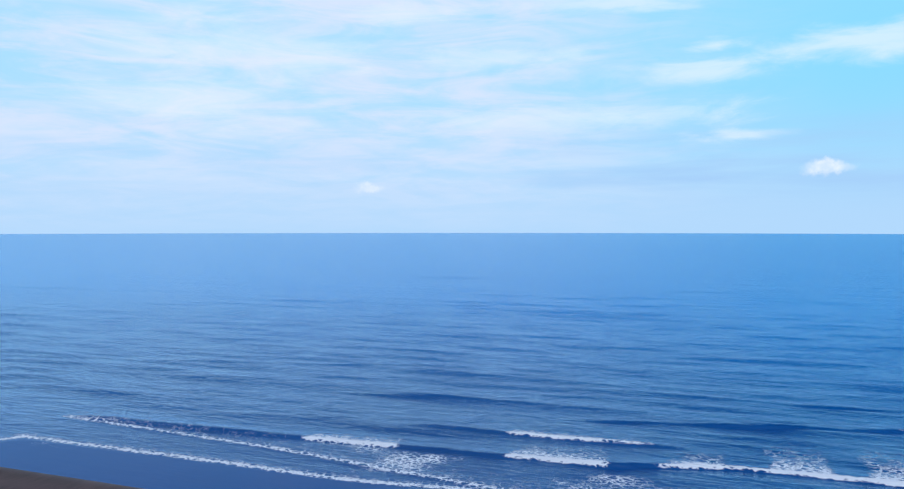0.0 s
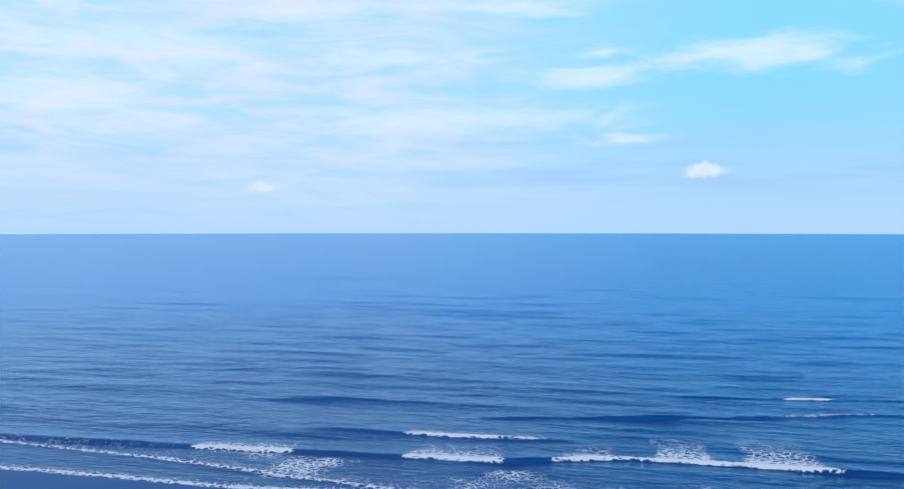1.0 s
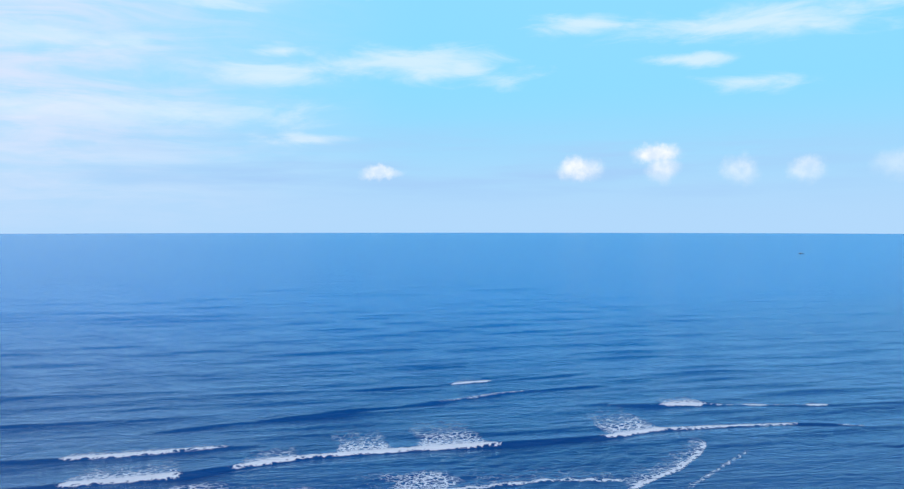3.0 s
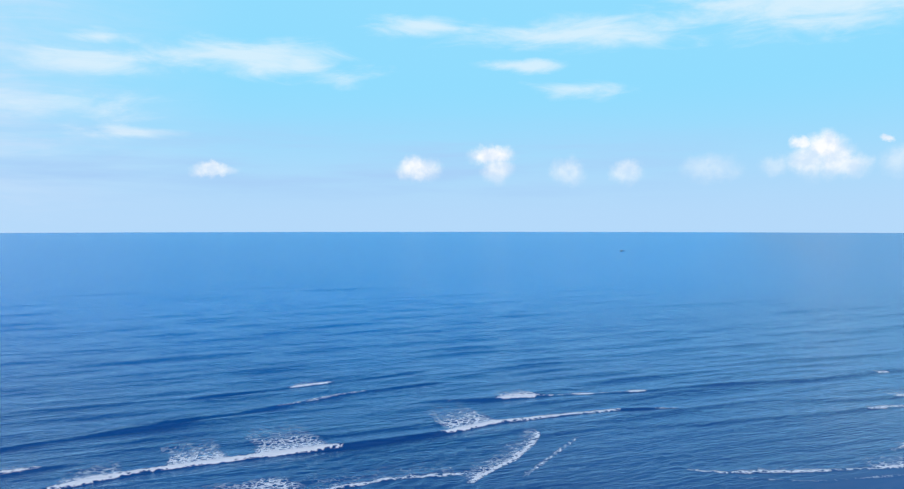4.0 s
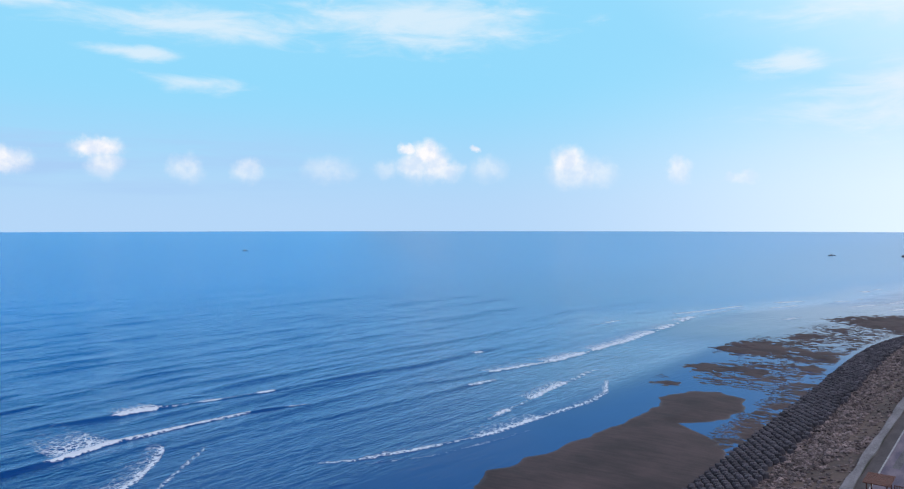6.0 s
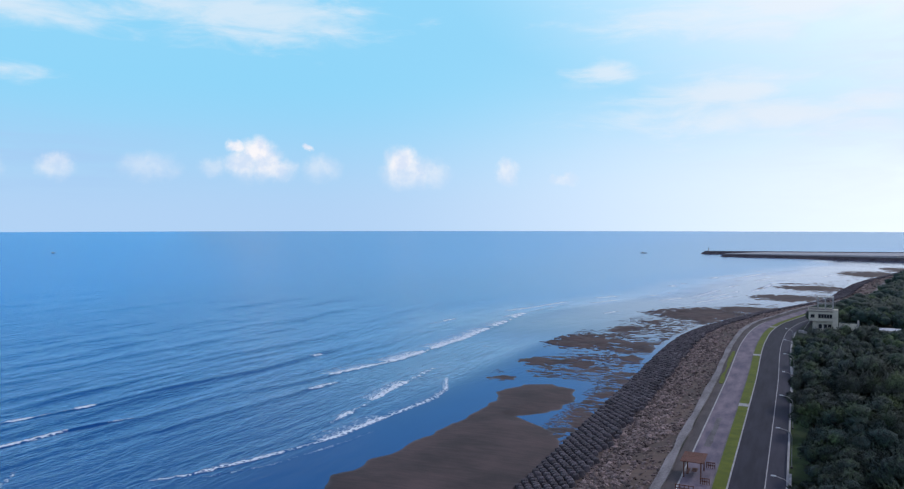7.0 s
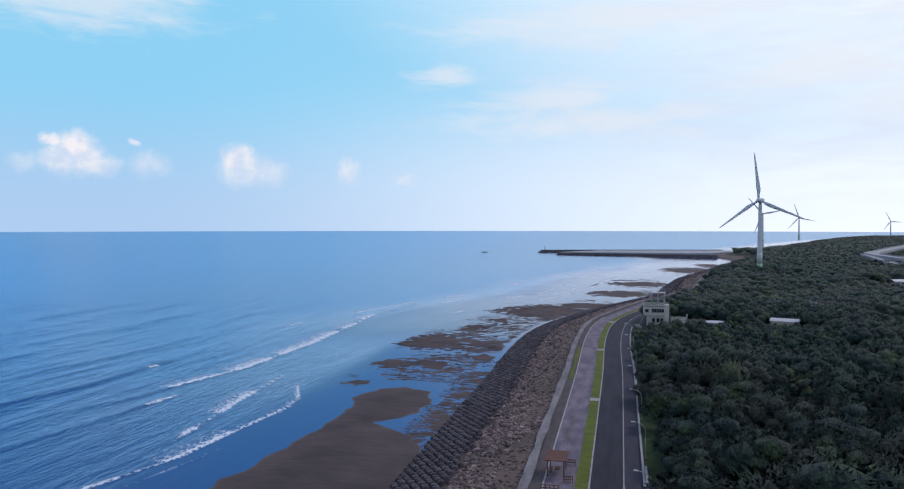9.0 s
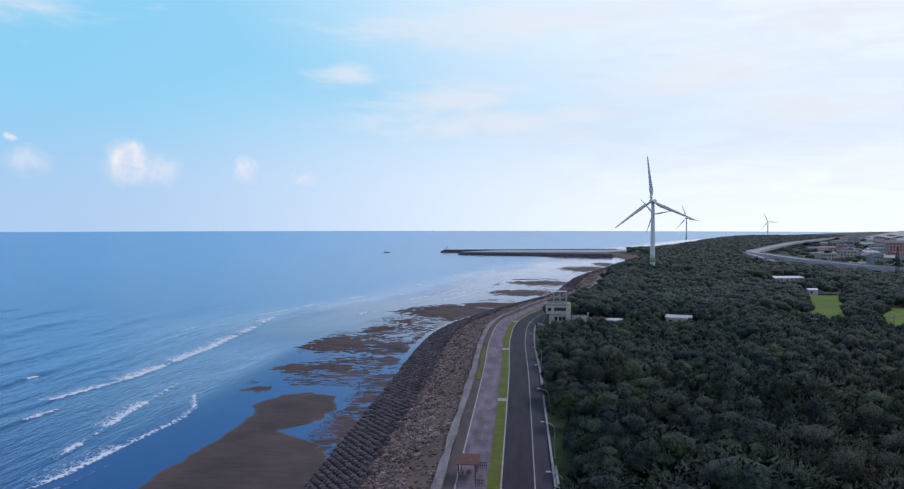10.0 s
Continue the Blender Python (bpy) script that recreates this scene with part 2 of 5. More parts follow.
    N.put(glo.inputs["Color"], N.mix(shoal, N.mix(still, N.mix(north_tint, (0.56, 0.81, 1.0), (0.62, 0.77, 0.93)), (0.48, 0.66, 0.95)), (0.9, 0.92, 1.0)))
    N.put(glo.inputs["Roughness"], N.math("MULTIPLY_ADD", still, -0.16, 0.24))
    for sh in (dif, glo):
        N.t.links.new(nrm, sh.inputs["Normal"])
    mx = N.n("ShaderNodeMixShader")
    N.put(mx.inputs[0], gloss)
    N.t.links.new(dif.outputs[0], mx.inputs[1])
    N.t.links.new(glo.outputs[0], mx.inputs[2])
    out = N.n("ShaderNodeOutputMaterial")
    N.t.links.new(mx.outputs[0], out.inputs[0])
    return m


def foliage_material(name, a, b_, c):
    m = bpy.data.materials.new(name)
    m.use_nodes = True
    N = Nodes(m.node_tree)
    geo = N.n("ShaderNodeNewGeometry")
    co = geo.outputs["Position"]
    stand, single, clump = N.noise(co, 0.03, 3.0), N.noise(co, 0.11, 2.0), N.noise(co, 0.6, 3.0)
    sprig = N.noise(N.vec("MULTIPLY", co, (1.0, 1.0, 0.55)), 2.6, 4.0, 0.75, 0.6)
    leaf = geo.outputs["Random Per Island"]
    col = N.mix(N.rng(stand, 0.42, 0.58), a, b_)
    col = N.mix(N.rng(single, 0.52, 0.74, 0.0, 0.7), col, c)
    col = N.mix(N.math("MULTIPLY", N.rng(clump, 0.45, 0.75), 0.4), col, c)
    # sprig noise darkens the bump's hollows: shade between sprigs painted into the colour
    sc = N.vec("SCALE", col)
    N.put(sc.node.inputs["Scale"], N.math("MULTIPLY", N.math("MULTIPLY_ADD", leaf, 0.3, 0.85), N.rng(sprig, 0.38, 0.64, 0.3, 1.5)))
    p = N.n("ShaderNodeBsdfPrincipled")
    N.put(p.inputs["Base Color"], sc)
    p.inputs["Roughness"].default_value = 0.7
    p.inputs["Specular IOR Level"].default_value = 0.12
    # bluish sheen at low angles stands in for haze over the far crowns
    p.inputs["Sheen Weight"].default_value = 0.05
    p.inputs["Sheen Roughness"].default_value = 0.45
    p.inputs["Sheen Tint"].default_value = (0.75, 0.88, 1.0, 1.0)
    bp = N.n("ShaderNodeBump")
    bp.inputs["Strength"].default_value, bp.inputs["Distance"].default_value = 0.9, 0.6
    N.put(bp.inputs["Height"], sprig)
    N.t.links.new(bp.outputs[0], p.inputs["Normal"])
    out = N.n("ShaderNodeOutputMaterial")
    N.t.links.new(p.outputs[0], out.inputs[0])
    return m


def shore_material():
    """Sand, wet near the water line, and soil further up."""
    m = bpy.data.materials.new("shore_sand")
    m.use_nodes = True
    N = Nodes(m.node_tree)
    co = N.n("ShaderNodeTexCoord").outputs["Object"]
    blot, fine = N.noise(co, 0.08, 5.0), N.noise(co, 2.5, 5.0, 0.65)
    rib = N.noise(N.vec("MULTIPLY", co, (0.35, 2.2, 1.0)), 0.5, 4.0)
    f = N.math("ADD", N.math("MULTIPLY", blot, 0.5), N.math("ADD", N.math("MULTIPLY", fine, 0.2), N.math("MULTIPLY", rib, 0.3)))
    sand = N.mix(N.rng(f, 0.36, 0.64), (0.036, 0.024, 0.024), (0.090, 0.057, 0.054))
    z = N.xyz(co)[2]
    grit = N.mix(N.rng(f, 0.38, 0.62), (0.06, 0.040, 0.033), (0.135, 0.088, 0.068))
    sand = N.mix(N.rng(z, 0.6, 1.6), sand, grit)
    soil = N.mix(N.rng(f, 0.35, 0.65), (0.014, 0.024, 0.012), (0.03, 0.036, 0.018))
    col = N.mix(N.rng(z, 4.1, 4.4), sand, soil)
    b = N.n("ShaderNodeBsdfPrincipled")
    N.put(b.inputs["Base Color"], col)
    N.put(b.inputs["Roughness"], N.rng(z, -0.05, 0.06, 0.22, 0.9))
    bp = N.n("ShaderNodeBump")
    bp.inputs["Strength"].default_value, bp.inputs["Distance"].default_value = 0.5, 0.06
    N.put(bp.inputs["Height"], N.math("ADD", fine, rib))
    N.t.links.new(bp.outputs[0], b.inputs["Normal"])
    out = N.n("ShaderNodeOutputMaterial")
    N.t.links.new(b.outputs[0], out.inputs[0])
    return m


WATER_A, WATER_B, SEA_GLOSS = (0.003, 0.05, 0.19), (0.006, 0.064, 0.225), 0.72
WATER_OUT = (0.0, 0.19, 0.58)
SEA = sea_material()
SHORE = shore_material()
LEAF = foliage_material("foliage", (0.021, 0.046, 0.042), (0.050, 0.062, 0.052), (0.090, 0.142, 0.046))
ASPHALT = material("asphalt", (0.027, 0.0245, 0.041), 0.9, (0.012, 0.011, 0.021), 0.8, 9, 0.2, along=0.12, detail_mix=0.3)
CONCRETE = material("concrete", (0.18, 0.165, 0.17), 0.9, (0.065, 0.058, 0.066), 0.5, 9, 0.3, along=0.3)
PAVERS = material("pink_pavers", (0.215, 0.168, 0.198), 0.85, (0.085, 0.072, 0.108), 0.5, 7, 0.2, along=0.3, detail_mix=0.35)
GRASS = material("grass", (0.13, 0.15, 0.01), 0.95, (0.065, 0.09, 0.008), 0.5, 10, 0.8)
PAINT = material("white_paint", (0.46, 0.45, 0.45), 0.8, (0.2, 0.19, 0.2), 1.0, 10, 0.1)
ARMOUR = material("armour_concrete", (0.134, 0.112, 0.126), 0.95, (0.030, 0.025, 0.031), 0.6, 9, 0.5, random=0.3)
ROCK = material("rubble_stone", (0.28, 0.205, 0.185), 0.95, (0.066, 0.048, 0.049), 0.5, 7, 0.6, random=0.6)
WALLP = material("cream_render", (0.55, 0.52, 0.45), 0.85, (0.38, 0.36, 0.32), 0.5, 8, 0.2)
STEEL = material("grey_steel", (0.38, 0.39, 0.4), 0.5, (0.28, 0.28, 0.29), 1.0, 8, 0.1, metal=0.4)
TURB = material("turbine_paint", (0.62, 0.64, 0.66), 0.45, (0.5, 0.52, 0.54), 0.1, 12, 0.05)
WOOD = material("brown_timber", (0.16, 0.062, 0.042), 0.8, (0.09, 0.036, 0.026), 2.0, 12, 0.4)
ROOFW = material("white_sheet_roof", (0.56, 0.58, 0.61), 0.5, (0.4, 0.42, 0.46), 0.3, 10, 0.1)
DARK = material("dark_glass", (0.03, 0.035, 0.045), 0.15, (0.02, 0.02, 0.025), 1.0, 4, 0.0)
BARK = material("bark", (0.09, 0.065, 0.045), 0.9, (0.05, 0.035, 0.028), 3.0, 6, 0.5)

# ---- helpers for shapes ----
RNG = np.random.default_rng(7)
_TAB = np.random.default_rng(3).random((256, 256))


def vnoise(x, y, octaves=3):
    """Value noise of arrays, 0 to 1."""
    tot, amp, norm = 0.0, 1.0, 0.0
    for _ in range(octaves):
        xi, yi = np.floor(x).astype(int), np.floor(y).astype(int)
        fx, fy = x - xi, y - yi
        fx, fy = fx * fx * (3 - 2 * fx), fy * fy * (3 - 2 * fy)
        a, b = _TAB[xi & 255, yi & 255], _TAB[(xi + 1) & 255, yi & 255]
        c, d = _TAB[xi & 255, (yi + 1) & 255], _TAB[(xi + 1) & 255, (yi + 1) & 255]
        tot = tot + amp * ((a * (1 - fx) + b * fx) * (1 - fy) + (c * (1 - fx) + d * fx) * fy)
        norm += amp
        amp *= 0.5
        x, y = x * 2.03 + 17.3, y * 2.03 + 5.1
    return tot / norm


def sstep(v, a, b):
    t = np.clip((v - a) / (b - a), 0, 1)
    return t * t * (3 - 2 * t)


def from_arrays(name, verts, faces, mat, parent=None, label="", smooth=False):
    me = bpy.data.meshes.new(name)
    me.from_pydata([tuple(v) for v in verts], [], [tuple(f) for f in faces])
    if smooth:
        me.polygons.foreach_set("use_smooth", np.ones(len(me.polygons), bool))
    me.materials.append(mat)
    me.update()
    ob = new(name, me)
    if parent is not None:
        ob.parent = parent
    return tagged(ob, label)


def grid_mesh(name, P, mat, smooth=True, attributes=()):
    """A sheet from an array of points (rows, columns, 3)."""
    r, c = P.shape[:2]
    me = bpy.data.meshes.new(name)
    me.vertices.add(r * c)
    me.vertices.foreach_set("co", P.reshape(-1).astype(np.float32))
    i = np.arange(r * c).reshape(r, c)
    q = np.stack([i[:-1, :-1], i[:-1, 1:], i[1:, 1:], i[1:, :-1]], -1).reshape(-1)
    n = len(q) // 4
    me.loops.add(4 * n)
    me.loops.foreach_set("vertex_index", q.astype(np.int32))
    me.polygons.add(n)
    me.polygons.foreach_set("loop_start", np.arange(0, 4 * n, 4, dtype=np.int32))
    me.polygons.foreach_set("use_smooth", np.full(n, smooth))
    for key, values in attributes:
        at = me.attributes.new(key, "FLOAT", "POINT")
        at.data.foreach_set("value", values.reshape(-1).astype(np.float32))
    me.materials.append(mat)
    me.update(calc_edges=True)
    me.validate()
    return new(name, me)


def part(name, bm, mat, parent=None, label="", smooth=False):
    me = bpy.data.meshes.new(name)
    bm.to_mesh(me)
    bm.free()
    if smooth:
        me.polygons.foreach_set("use_smooth", np.ones(len(me.polygons), bool))
    me.materials.append(mat)
    ob = new(name, me)
    if parent is not None:
        ob.parent = parent
    return tagged(ob, label)


def box(bm, x0, x1, y0, y1, z0, z1, bevel=0.0):
    r = bmesh.ops.create_cube(bm, size=1.0, matrix=Matrix.LocRotScale(((x0 + x1) / 2, (y0 + y1) / 2, (z0 + z1) / 2), None, (x1 - x0, y1 - y0, z1 - z0)))
    if bevel:
        es = list({e for v in r["verts"] for e in v.link_edges})
        bmesh.ops.bevel(bm, geom=es, offset=bevel, segments=1, affect="EDGES")
    return bm


def boxed(*a, **k):
    return box(bmesh.new(), *a, **k)


def rod(bm, a, b, r0, r1=None, seg=8):
    a, b = Vector(a), Vector(b)
    m = Matrix.Translation((a + b) / 2) @ (b - a).to_track_quat("Z", "Y").to_matrix().to_4x4()
    bmesh.ops.create_cone(bm, cap_ends=True, segments=seg, radius1=r0, radius2=r0 if r1 is None else r1, depth=(b - a).length, matrix=m)
    return bm


def thing(name, label, category, at, group="", kind="", turn=0.0):
    ob = new(name)
    ob.empty_display_size = 0.3
    ob.matrix_world = pose(*at, 0, 0, turn)
    return tagged(ob, label, category, group, kind)


# ---- the shore line ----
SY = np.array([-5000, -400, 116, 200, 277, 300, 325, 354, 398, 428, 479, 560, 633, 747, 856, 938, 1018, 1090, 1200, 1500, 2100, 3000, 5000.0])
SX = np.array([30, 3, 0.1, -0.2, -0.7, 0.2, 3.2, 10.4, 23, 35, 54, 68, 81, 112, 142, 163, 164, 152, 215, 330, 560, 1050, 2600.0])
_d = np.gradient(SX, SY)


def shift(y):
    """How far the whole shore has swung to the east at y."""
    y = np.asarray(y, float)
    i = np.clip(np.searchsorted(SY, y) - 1, 0, len(SY) - 2)
    h = SY[i + 1] - SY[i]
    t = (y - SY[i]) / h
    return ((2 * t**3 - 3 * t**2 + 1) * SX[i] + (t**3 - 2 * t**2 + t) * h * _d[i] + (3 * t**2 - 2 * t**3) * SX[i + 1] + (t**3 - t**2) * h * _d[i + 1])


LAND = 4.5
# humps of the tidal flat: x, y, half width, half length, height
FLATS = [
    (-71, 277, 11.5, 19, 0.3), (-71, 230, 8, 9, 0.16), (-74, 199, 4, 4, 0.12), (-40, 388, 24, 26, 0.26), (-18, 418, 18, 14, 0.2),
    (-2, 494, 24, 21, 0.22), (12, 577, 23, 22, 0.22), (-27, 567, 8, 18, 0.2), (0, 613, 10, 6, 0.16), (62, 760, 26, 50, 0.18), (90, 850, 14, 40, 0.16),
]
# seaward and landward edges of the great sand flat with its lobe
FLAT_Y = [60, 100, 108, 122, 134, 142, 151, 154, 160, 164, 172, 180, 186, 193, 197.5]
FLAT_SEA = [-60, -67, -70.5, -67.5, -66.5, -66, -65.3, -65, -65, -65, -66, -67.5, -68, -64, -58]
FLAT_LAND = [-30, -30, -30, -30, -34, -38, -43.5, -46.2, -55, -51, -47.5, -46.5, -47.5, -51, -58]


def ground_z(x, y):
    n = x - shift(y)
    toe = -38.4
    z = -0.16 - 1.2 * sstep(n, -75, -135) * sstep(y, 60, 90) - 0.5 * sstep(n, -135, -260) - 4.0 * sstep(n, -108, -165)
    south = sstep(y, 60, 20)
    z = z * (1 - south) + south * (0.8 * sstep(n, -98, -60) - 0.06 - 1.2 * sstep(n, -104, -124) - 4.0 * sstep(n, -112, -165))
    wob = (vnoise(x * 0.16, y * 0.16, 4) - 0.5)
    bar = np.zeros_like(x) - 1.0
    rough = 0.5 * vnoise(x * 0.22 + 11, y * 0.4, 3) + 0.5 * vnoise(x * 0.55 + 3, y * 0.8, 2) - 0.5
    for cx, cy, rx, ry, hh in FLATS:
        d2 = ((x - cx) / rx) ** 2 + ((y - cy) / ry) ** 2 + (wob * 0.55 if hh > 0.32 else 3.6 * rough)
        bar = np.maximum(bar, np.where(d2 < 1.6, hh * np.clip(1 - d2, -0.6, 1) * 1.5 - 0.04, -1))
    edge = np.minimum(x - np.interp(y, FLAT_Y, FLAT_SEA), np.interp(y, FLAT_Y, FLAT_LAND) - x)
    edge = np.where(y < 197.5, edge, -9) + 4.2 * wob
    bar = np.maximum(bar, np.where(edge > -3, np.clip(0.05 * edge, -0.3, 0.42) - 0.01, -1))
    # streaky mud between pools
    st = 0.34 * vnoise(x * 0.06 + 40, y * 0.09, 3) + 0.33 * vnoise(x * 0.3, y * 0.9, 1) + 0.33 * vnoise(x * 0.7, y * 1.5, 1)
    zone = sstep(y, 168, 235) * sstep(y, 930, 800) * sstep(n, -84, -62) * sstep(n, -39.4, -43)
    zone = zone * (0.6 + 0.4 * sstep(y, 430, 360)) * (1 - 0.55 * sstep(y, 215, 180) * sstep(n, -44, -52))
    mud = -0.2 + zone * (0.205 + 1.2 * (st - 0.5))
    zone2 = sstep(n, -47, -43) * sstep(n, -37.2, -38.6) * sstep(y, 137, 150) * sstep(y, 250, 215)
    mud = np.maximum(mud, np.where(zone2 > 0.02, -0.2 + zone2 * (0.22 + 0.9 * (st - 0.5)), -9))
    zone = np.maximum(zone, zone2)
    z = np.where(n < -36, np.maximum(np.maximum(z, np.minimum(bar, 0.35 + 0.2 * bar)), np.where(zone > 0.02, mud, -9)), z)
    z = np.where((n < -90) & (y > 20), np.minimum(z, -0.9), z)
    # embankment up to the land
    z = np.where(n > toe, np.interp(n, [toe, -27.3, -15.4, -14.9], [0.0, 2.1, 4.0, LAND]), z)
    z = np.where(n > 30, LAND + 1.6 * (vnoise(x * 0.012, y * 0.012, 2) - 0.5) * sstep(n, 30, 120), z)
    return z


def axis(*spans):
    out = [spans[0][0]]
    for a, b, step in spans:
        k = max(1, int(round((b - a) / step)))
        out += list(a + (b - a) * (np.arange(1, k + 1) / k))
    return np.array(out)


def build_ground():
    nn = axis((-400, -170, 23), (-170, -90, 2.5), (-90, -38, 0.55), (-38, -15.4, 1.6), (-15.4, -14.9, 0.5), (-14.9, 14, 7), (14, 100, 8), (100, 400, 30), (400, 1000, 100), (1000, 4800, 950))
    yy = axis((-4800, -400, 1100), (-400, -130, 27), (-130, 80, 3), (80, 160, 0.9), (160, 420, 0.65), (420, 640, 1.6), (640, 1000, 4), (1000, 1400, 20), (1400, 4900, 175))
    n, y = np.meshgrid(nn, yy)
    x = n + shift(y)
    z = ground_z(x, y)
    z = np.where(n <= -399, -6, z)
    ob = grid_mesh("ground", np.stack([x, y, z], -1), SHORE)
    tagged(ob, "dark wet sand flats, tide pools and low coastal land", "ground", kind="structure")


build_ground()


def mud_clods():
    """Low wet lumps of mud that break up the pools on the flat."""
    rng = np.random.default_rng(77)
    k = 9000
    y = np.concatenate([rng.uniform(205, 440, k), rng.uniform(138, 240, 1600)])
    n = np.concatenate([rng.uniform(-80, -41, k), rng.uniform(-47, -38.8, 1600)])
    x = n + shift(y)
    dense = 0.6 * vnoise(x * 0.05 + 40, y * 0.07, 3) + 0.4 * vnoise(x * 0.3 + 5, y * 0.3, 2) + 0.10 * sstep(n, -70, -50) - 0.12 * sstep(y, 380, 440)
    keep = dense > 0.565
    x, y = x[keep], y[keep]
    V, F = [], []
    for i in range(len(x)):
        r = rng.uniform(0.25, 0.75) * (1 + 0.6 * rng.random() ** 3)
        at = len(V)
        V.append((x[i], y[i], 0.03 + 0.05 * r))
        for q in range(7):
            a = 2 * math.pi * q / 7 + rng.uniform(-0.25, 0.25)
            g = r * rng.uniform(0.55, 1.15)
            V.append((x[i] + 1.7 * g * math.cos(a), y[i] + 0.8 * g * math.sin(a), -0.06))
        F += [(at, at + 1 + q, at + 1 + (q + 1) % 7) for q in range(7)]
    ob = from_arrays("mud_clods", np.array(V), F, SHORE, None, "small wet dark mud lumps scattered between the tide pools")
    tagged(ob, category="mud", kind="stuff")


mud_clods()

# ---- the sea ----
# crests: (y, x) along the shore, height, steep width, back width
CRESTS = [
    ([(-150, -123), (-105, -124), (-84, -125.5), (-62, -127), (-42, -127.8), (-22, -129.5), (-12, -133), (0, -136), (17, -137), (36, -136.5), (52, -137), (62, -137.5), (74, -141), (87, -141.5), (107, -139), (123, -131)], 0.95, 0.8, 4.0),
    ([(-76, -143), (-46, -144.5), (-26, -145.5), (-2, -148)], 0.75, 1.0, 4.5),
    ([(-40, -160), (4, -168), (29, -174), (55, -182), (90, -187)], 0.7, 0.8, 4),
    ([(6, -192), (30, -194), (45, -196), (62, -199), (88, -204)], 0.75, 0.8, 4),
    ([(62, -166), (83, -161), (98, -161), (111, -156), (125, -153), (152, -150), (186, -146), (226, -143)], 0.55, 1.1, 5),
    ([(104, -122), (122, -120.5), (142, -117.5), (180, -113)], 0.3, 1.0, 4),
    ([(150, -128), (172, -123), (193, -119), (208, -116), (238, -114.5), (265, -115), (305, -117), (351, -120.5), (410, -112)], 0.4, 1.0, 5),
    ([(130, -90), (151, -92.5), (165, -94.5), (180, -96), (210, -98.5)], 0.26, 0.9, 3),
    ([(86, -102), (97, -94), (111, -88), (129, -83), (150, -81.5), (168, -80.5), (178, -81.5), (200, -91)], 0.2, 0.7, 3),
    ([(-150, -122), (-105, -119), (-84, -117), (-58, -113), (-40, -111), (10, -112), (40, -115), (56, -112)], 0.25, 1.0, 4),
    ([(-160, -107), (-113, -106.5), (-88, -106.5), (-60, -107), (-30, -110)], 0.08, 0.7, 3),
    ([(50, -106), (56, -110), (66, -116), (75, -124), (82, -133)], 0.1, 0.7, 3),
    ([(60, -105), (70, -112), (80, -120), (88, -126)], 0.06, 0.6, 2),
    ([(-112, -166), (-89, -168), (-68, -171), (-40, -171)], 0.3, 0.5, 3),
    ([(-150, -198), (-125, -199), (-95, -210), (-66, -211)], 0.35, 0.6, 4),
    ([(88, -100), (98, -89.5), (108, -83.5), (124, -79.5), (140, -78)], 0.06, 0.6, 2),
]
# foam: crest, from y, to y, strength, reach towards the sea
FOAM = [
    (0, -16, 40, 0.95, 0.45), (0, 58, 108, 0.85, 0.4), (6, 186, 350, 0.72, 0.5), (8, 88, 198, 0.55, 0.5), (4, 82, 128, 0.5, 0.5),
    (0, -88, -62, 1.0, 5), (0, -44, -21, 1.0, 9), (0, -15, 0, 0.85, 10), (0, 2, 18, 1.0, 13), (0, 19, 38, 1.0, 16), (0, 60, 78, 1.0, 15), (0, 82, 110, 0.55, 5), (0, 112, 122, 0.45, 2),
    (1, -49, -24, 0.95, 3), (1, -34, -14, 0.55, 10), (3, 38, 53, 1.0, 5), (4, 84, 99, 0.95, 7), (4, 105, 112, 0.8, 4), (4, 119, 127, 0.9, 2), (4, 204, 211, 0.85, 2),
    (6, 180, 205, 0.8, 8), (6, 204, 232, 0.95, 8), (6, 234, 296, 1.0, 7), (6, 298, 322, 0.85, 8), (6, 330, 356, 0.95, 6), (6, 352, 410, 0.5, 10), (5, 160, 176, 0.75, 3),
    (7, 134, 208, 0.6, 0.4), (7, 138, 150, 0.8, 2.5), (7, 158, 186, 0.85, 6), (8, 90, 198, 0.62, 0.4), (8, 96, 118, 0.62, 4), (8, 122, 150, 0.74, 7), (8, 146, 190, 0.6, 5),
    (9, -150, 56, 0.55, 14), (10, -160, -34, 0.75, 3), (11, 50, 82, 0.75, 7), (12, 60, 88, 0.5, 2), (2, 30, 60, 0.42, 10), (15, 90, 138, 0.36, 1.2),
]


def crest_x(c, y):
    pts = CRESTS[c][0]
    ys, xs = [p[0] for p in pts], [p[1] for p in pts]
    return np.interp(y, ys, xs) + 1.5 * (vnoise(y * 0.045 + 9.7 * c, 0 * y + c, 2) - 0.5)


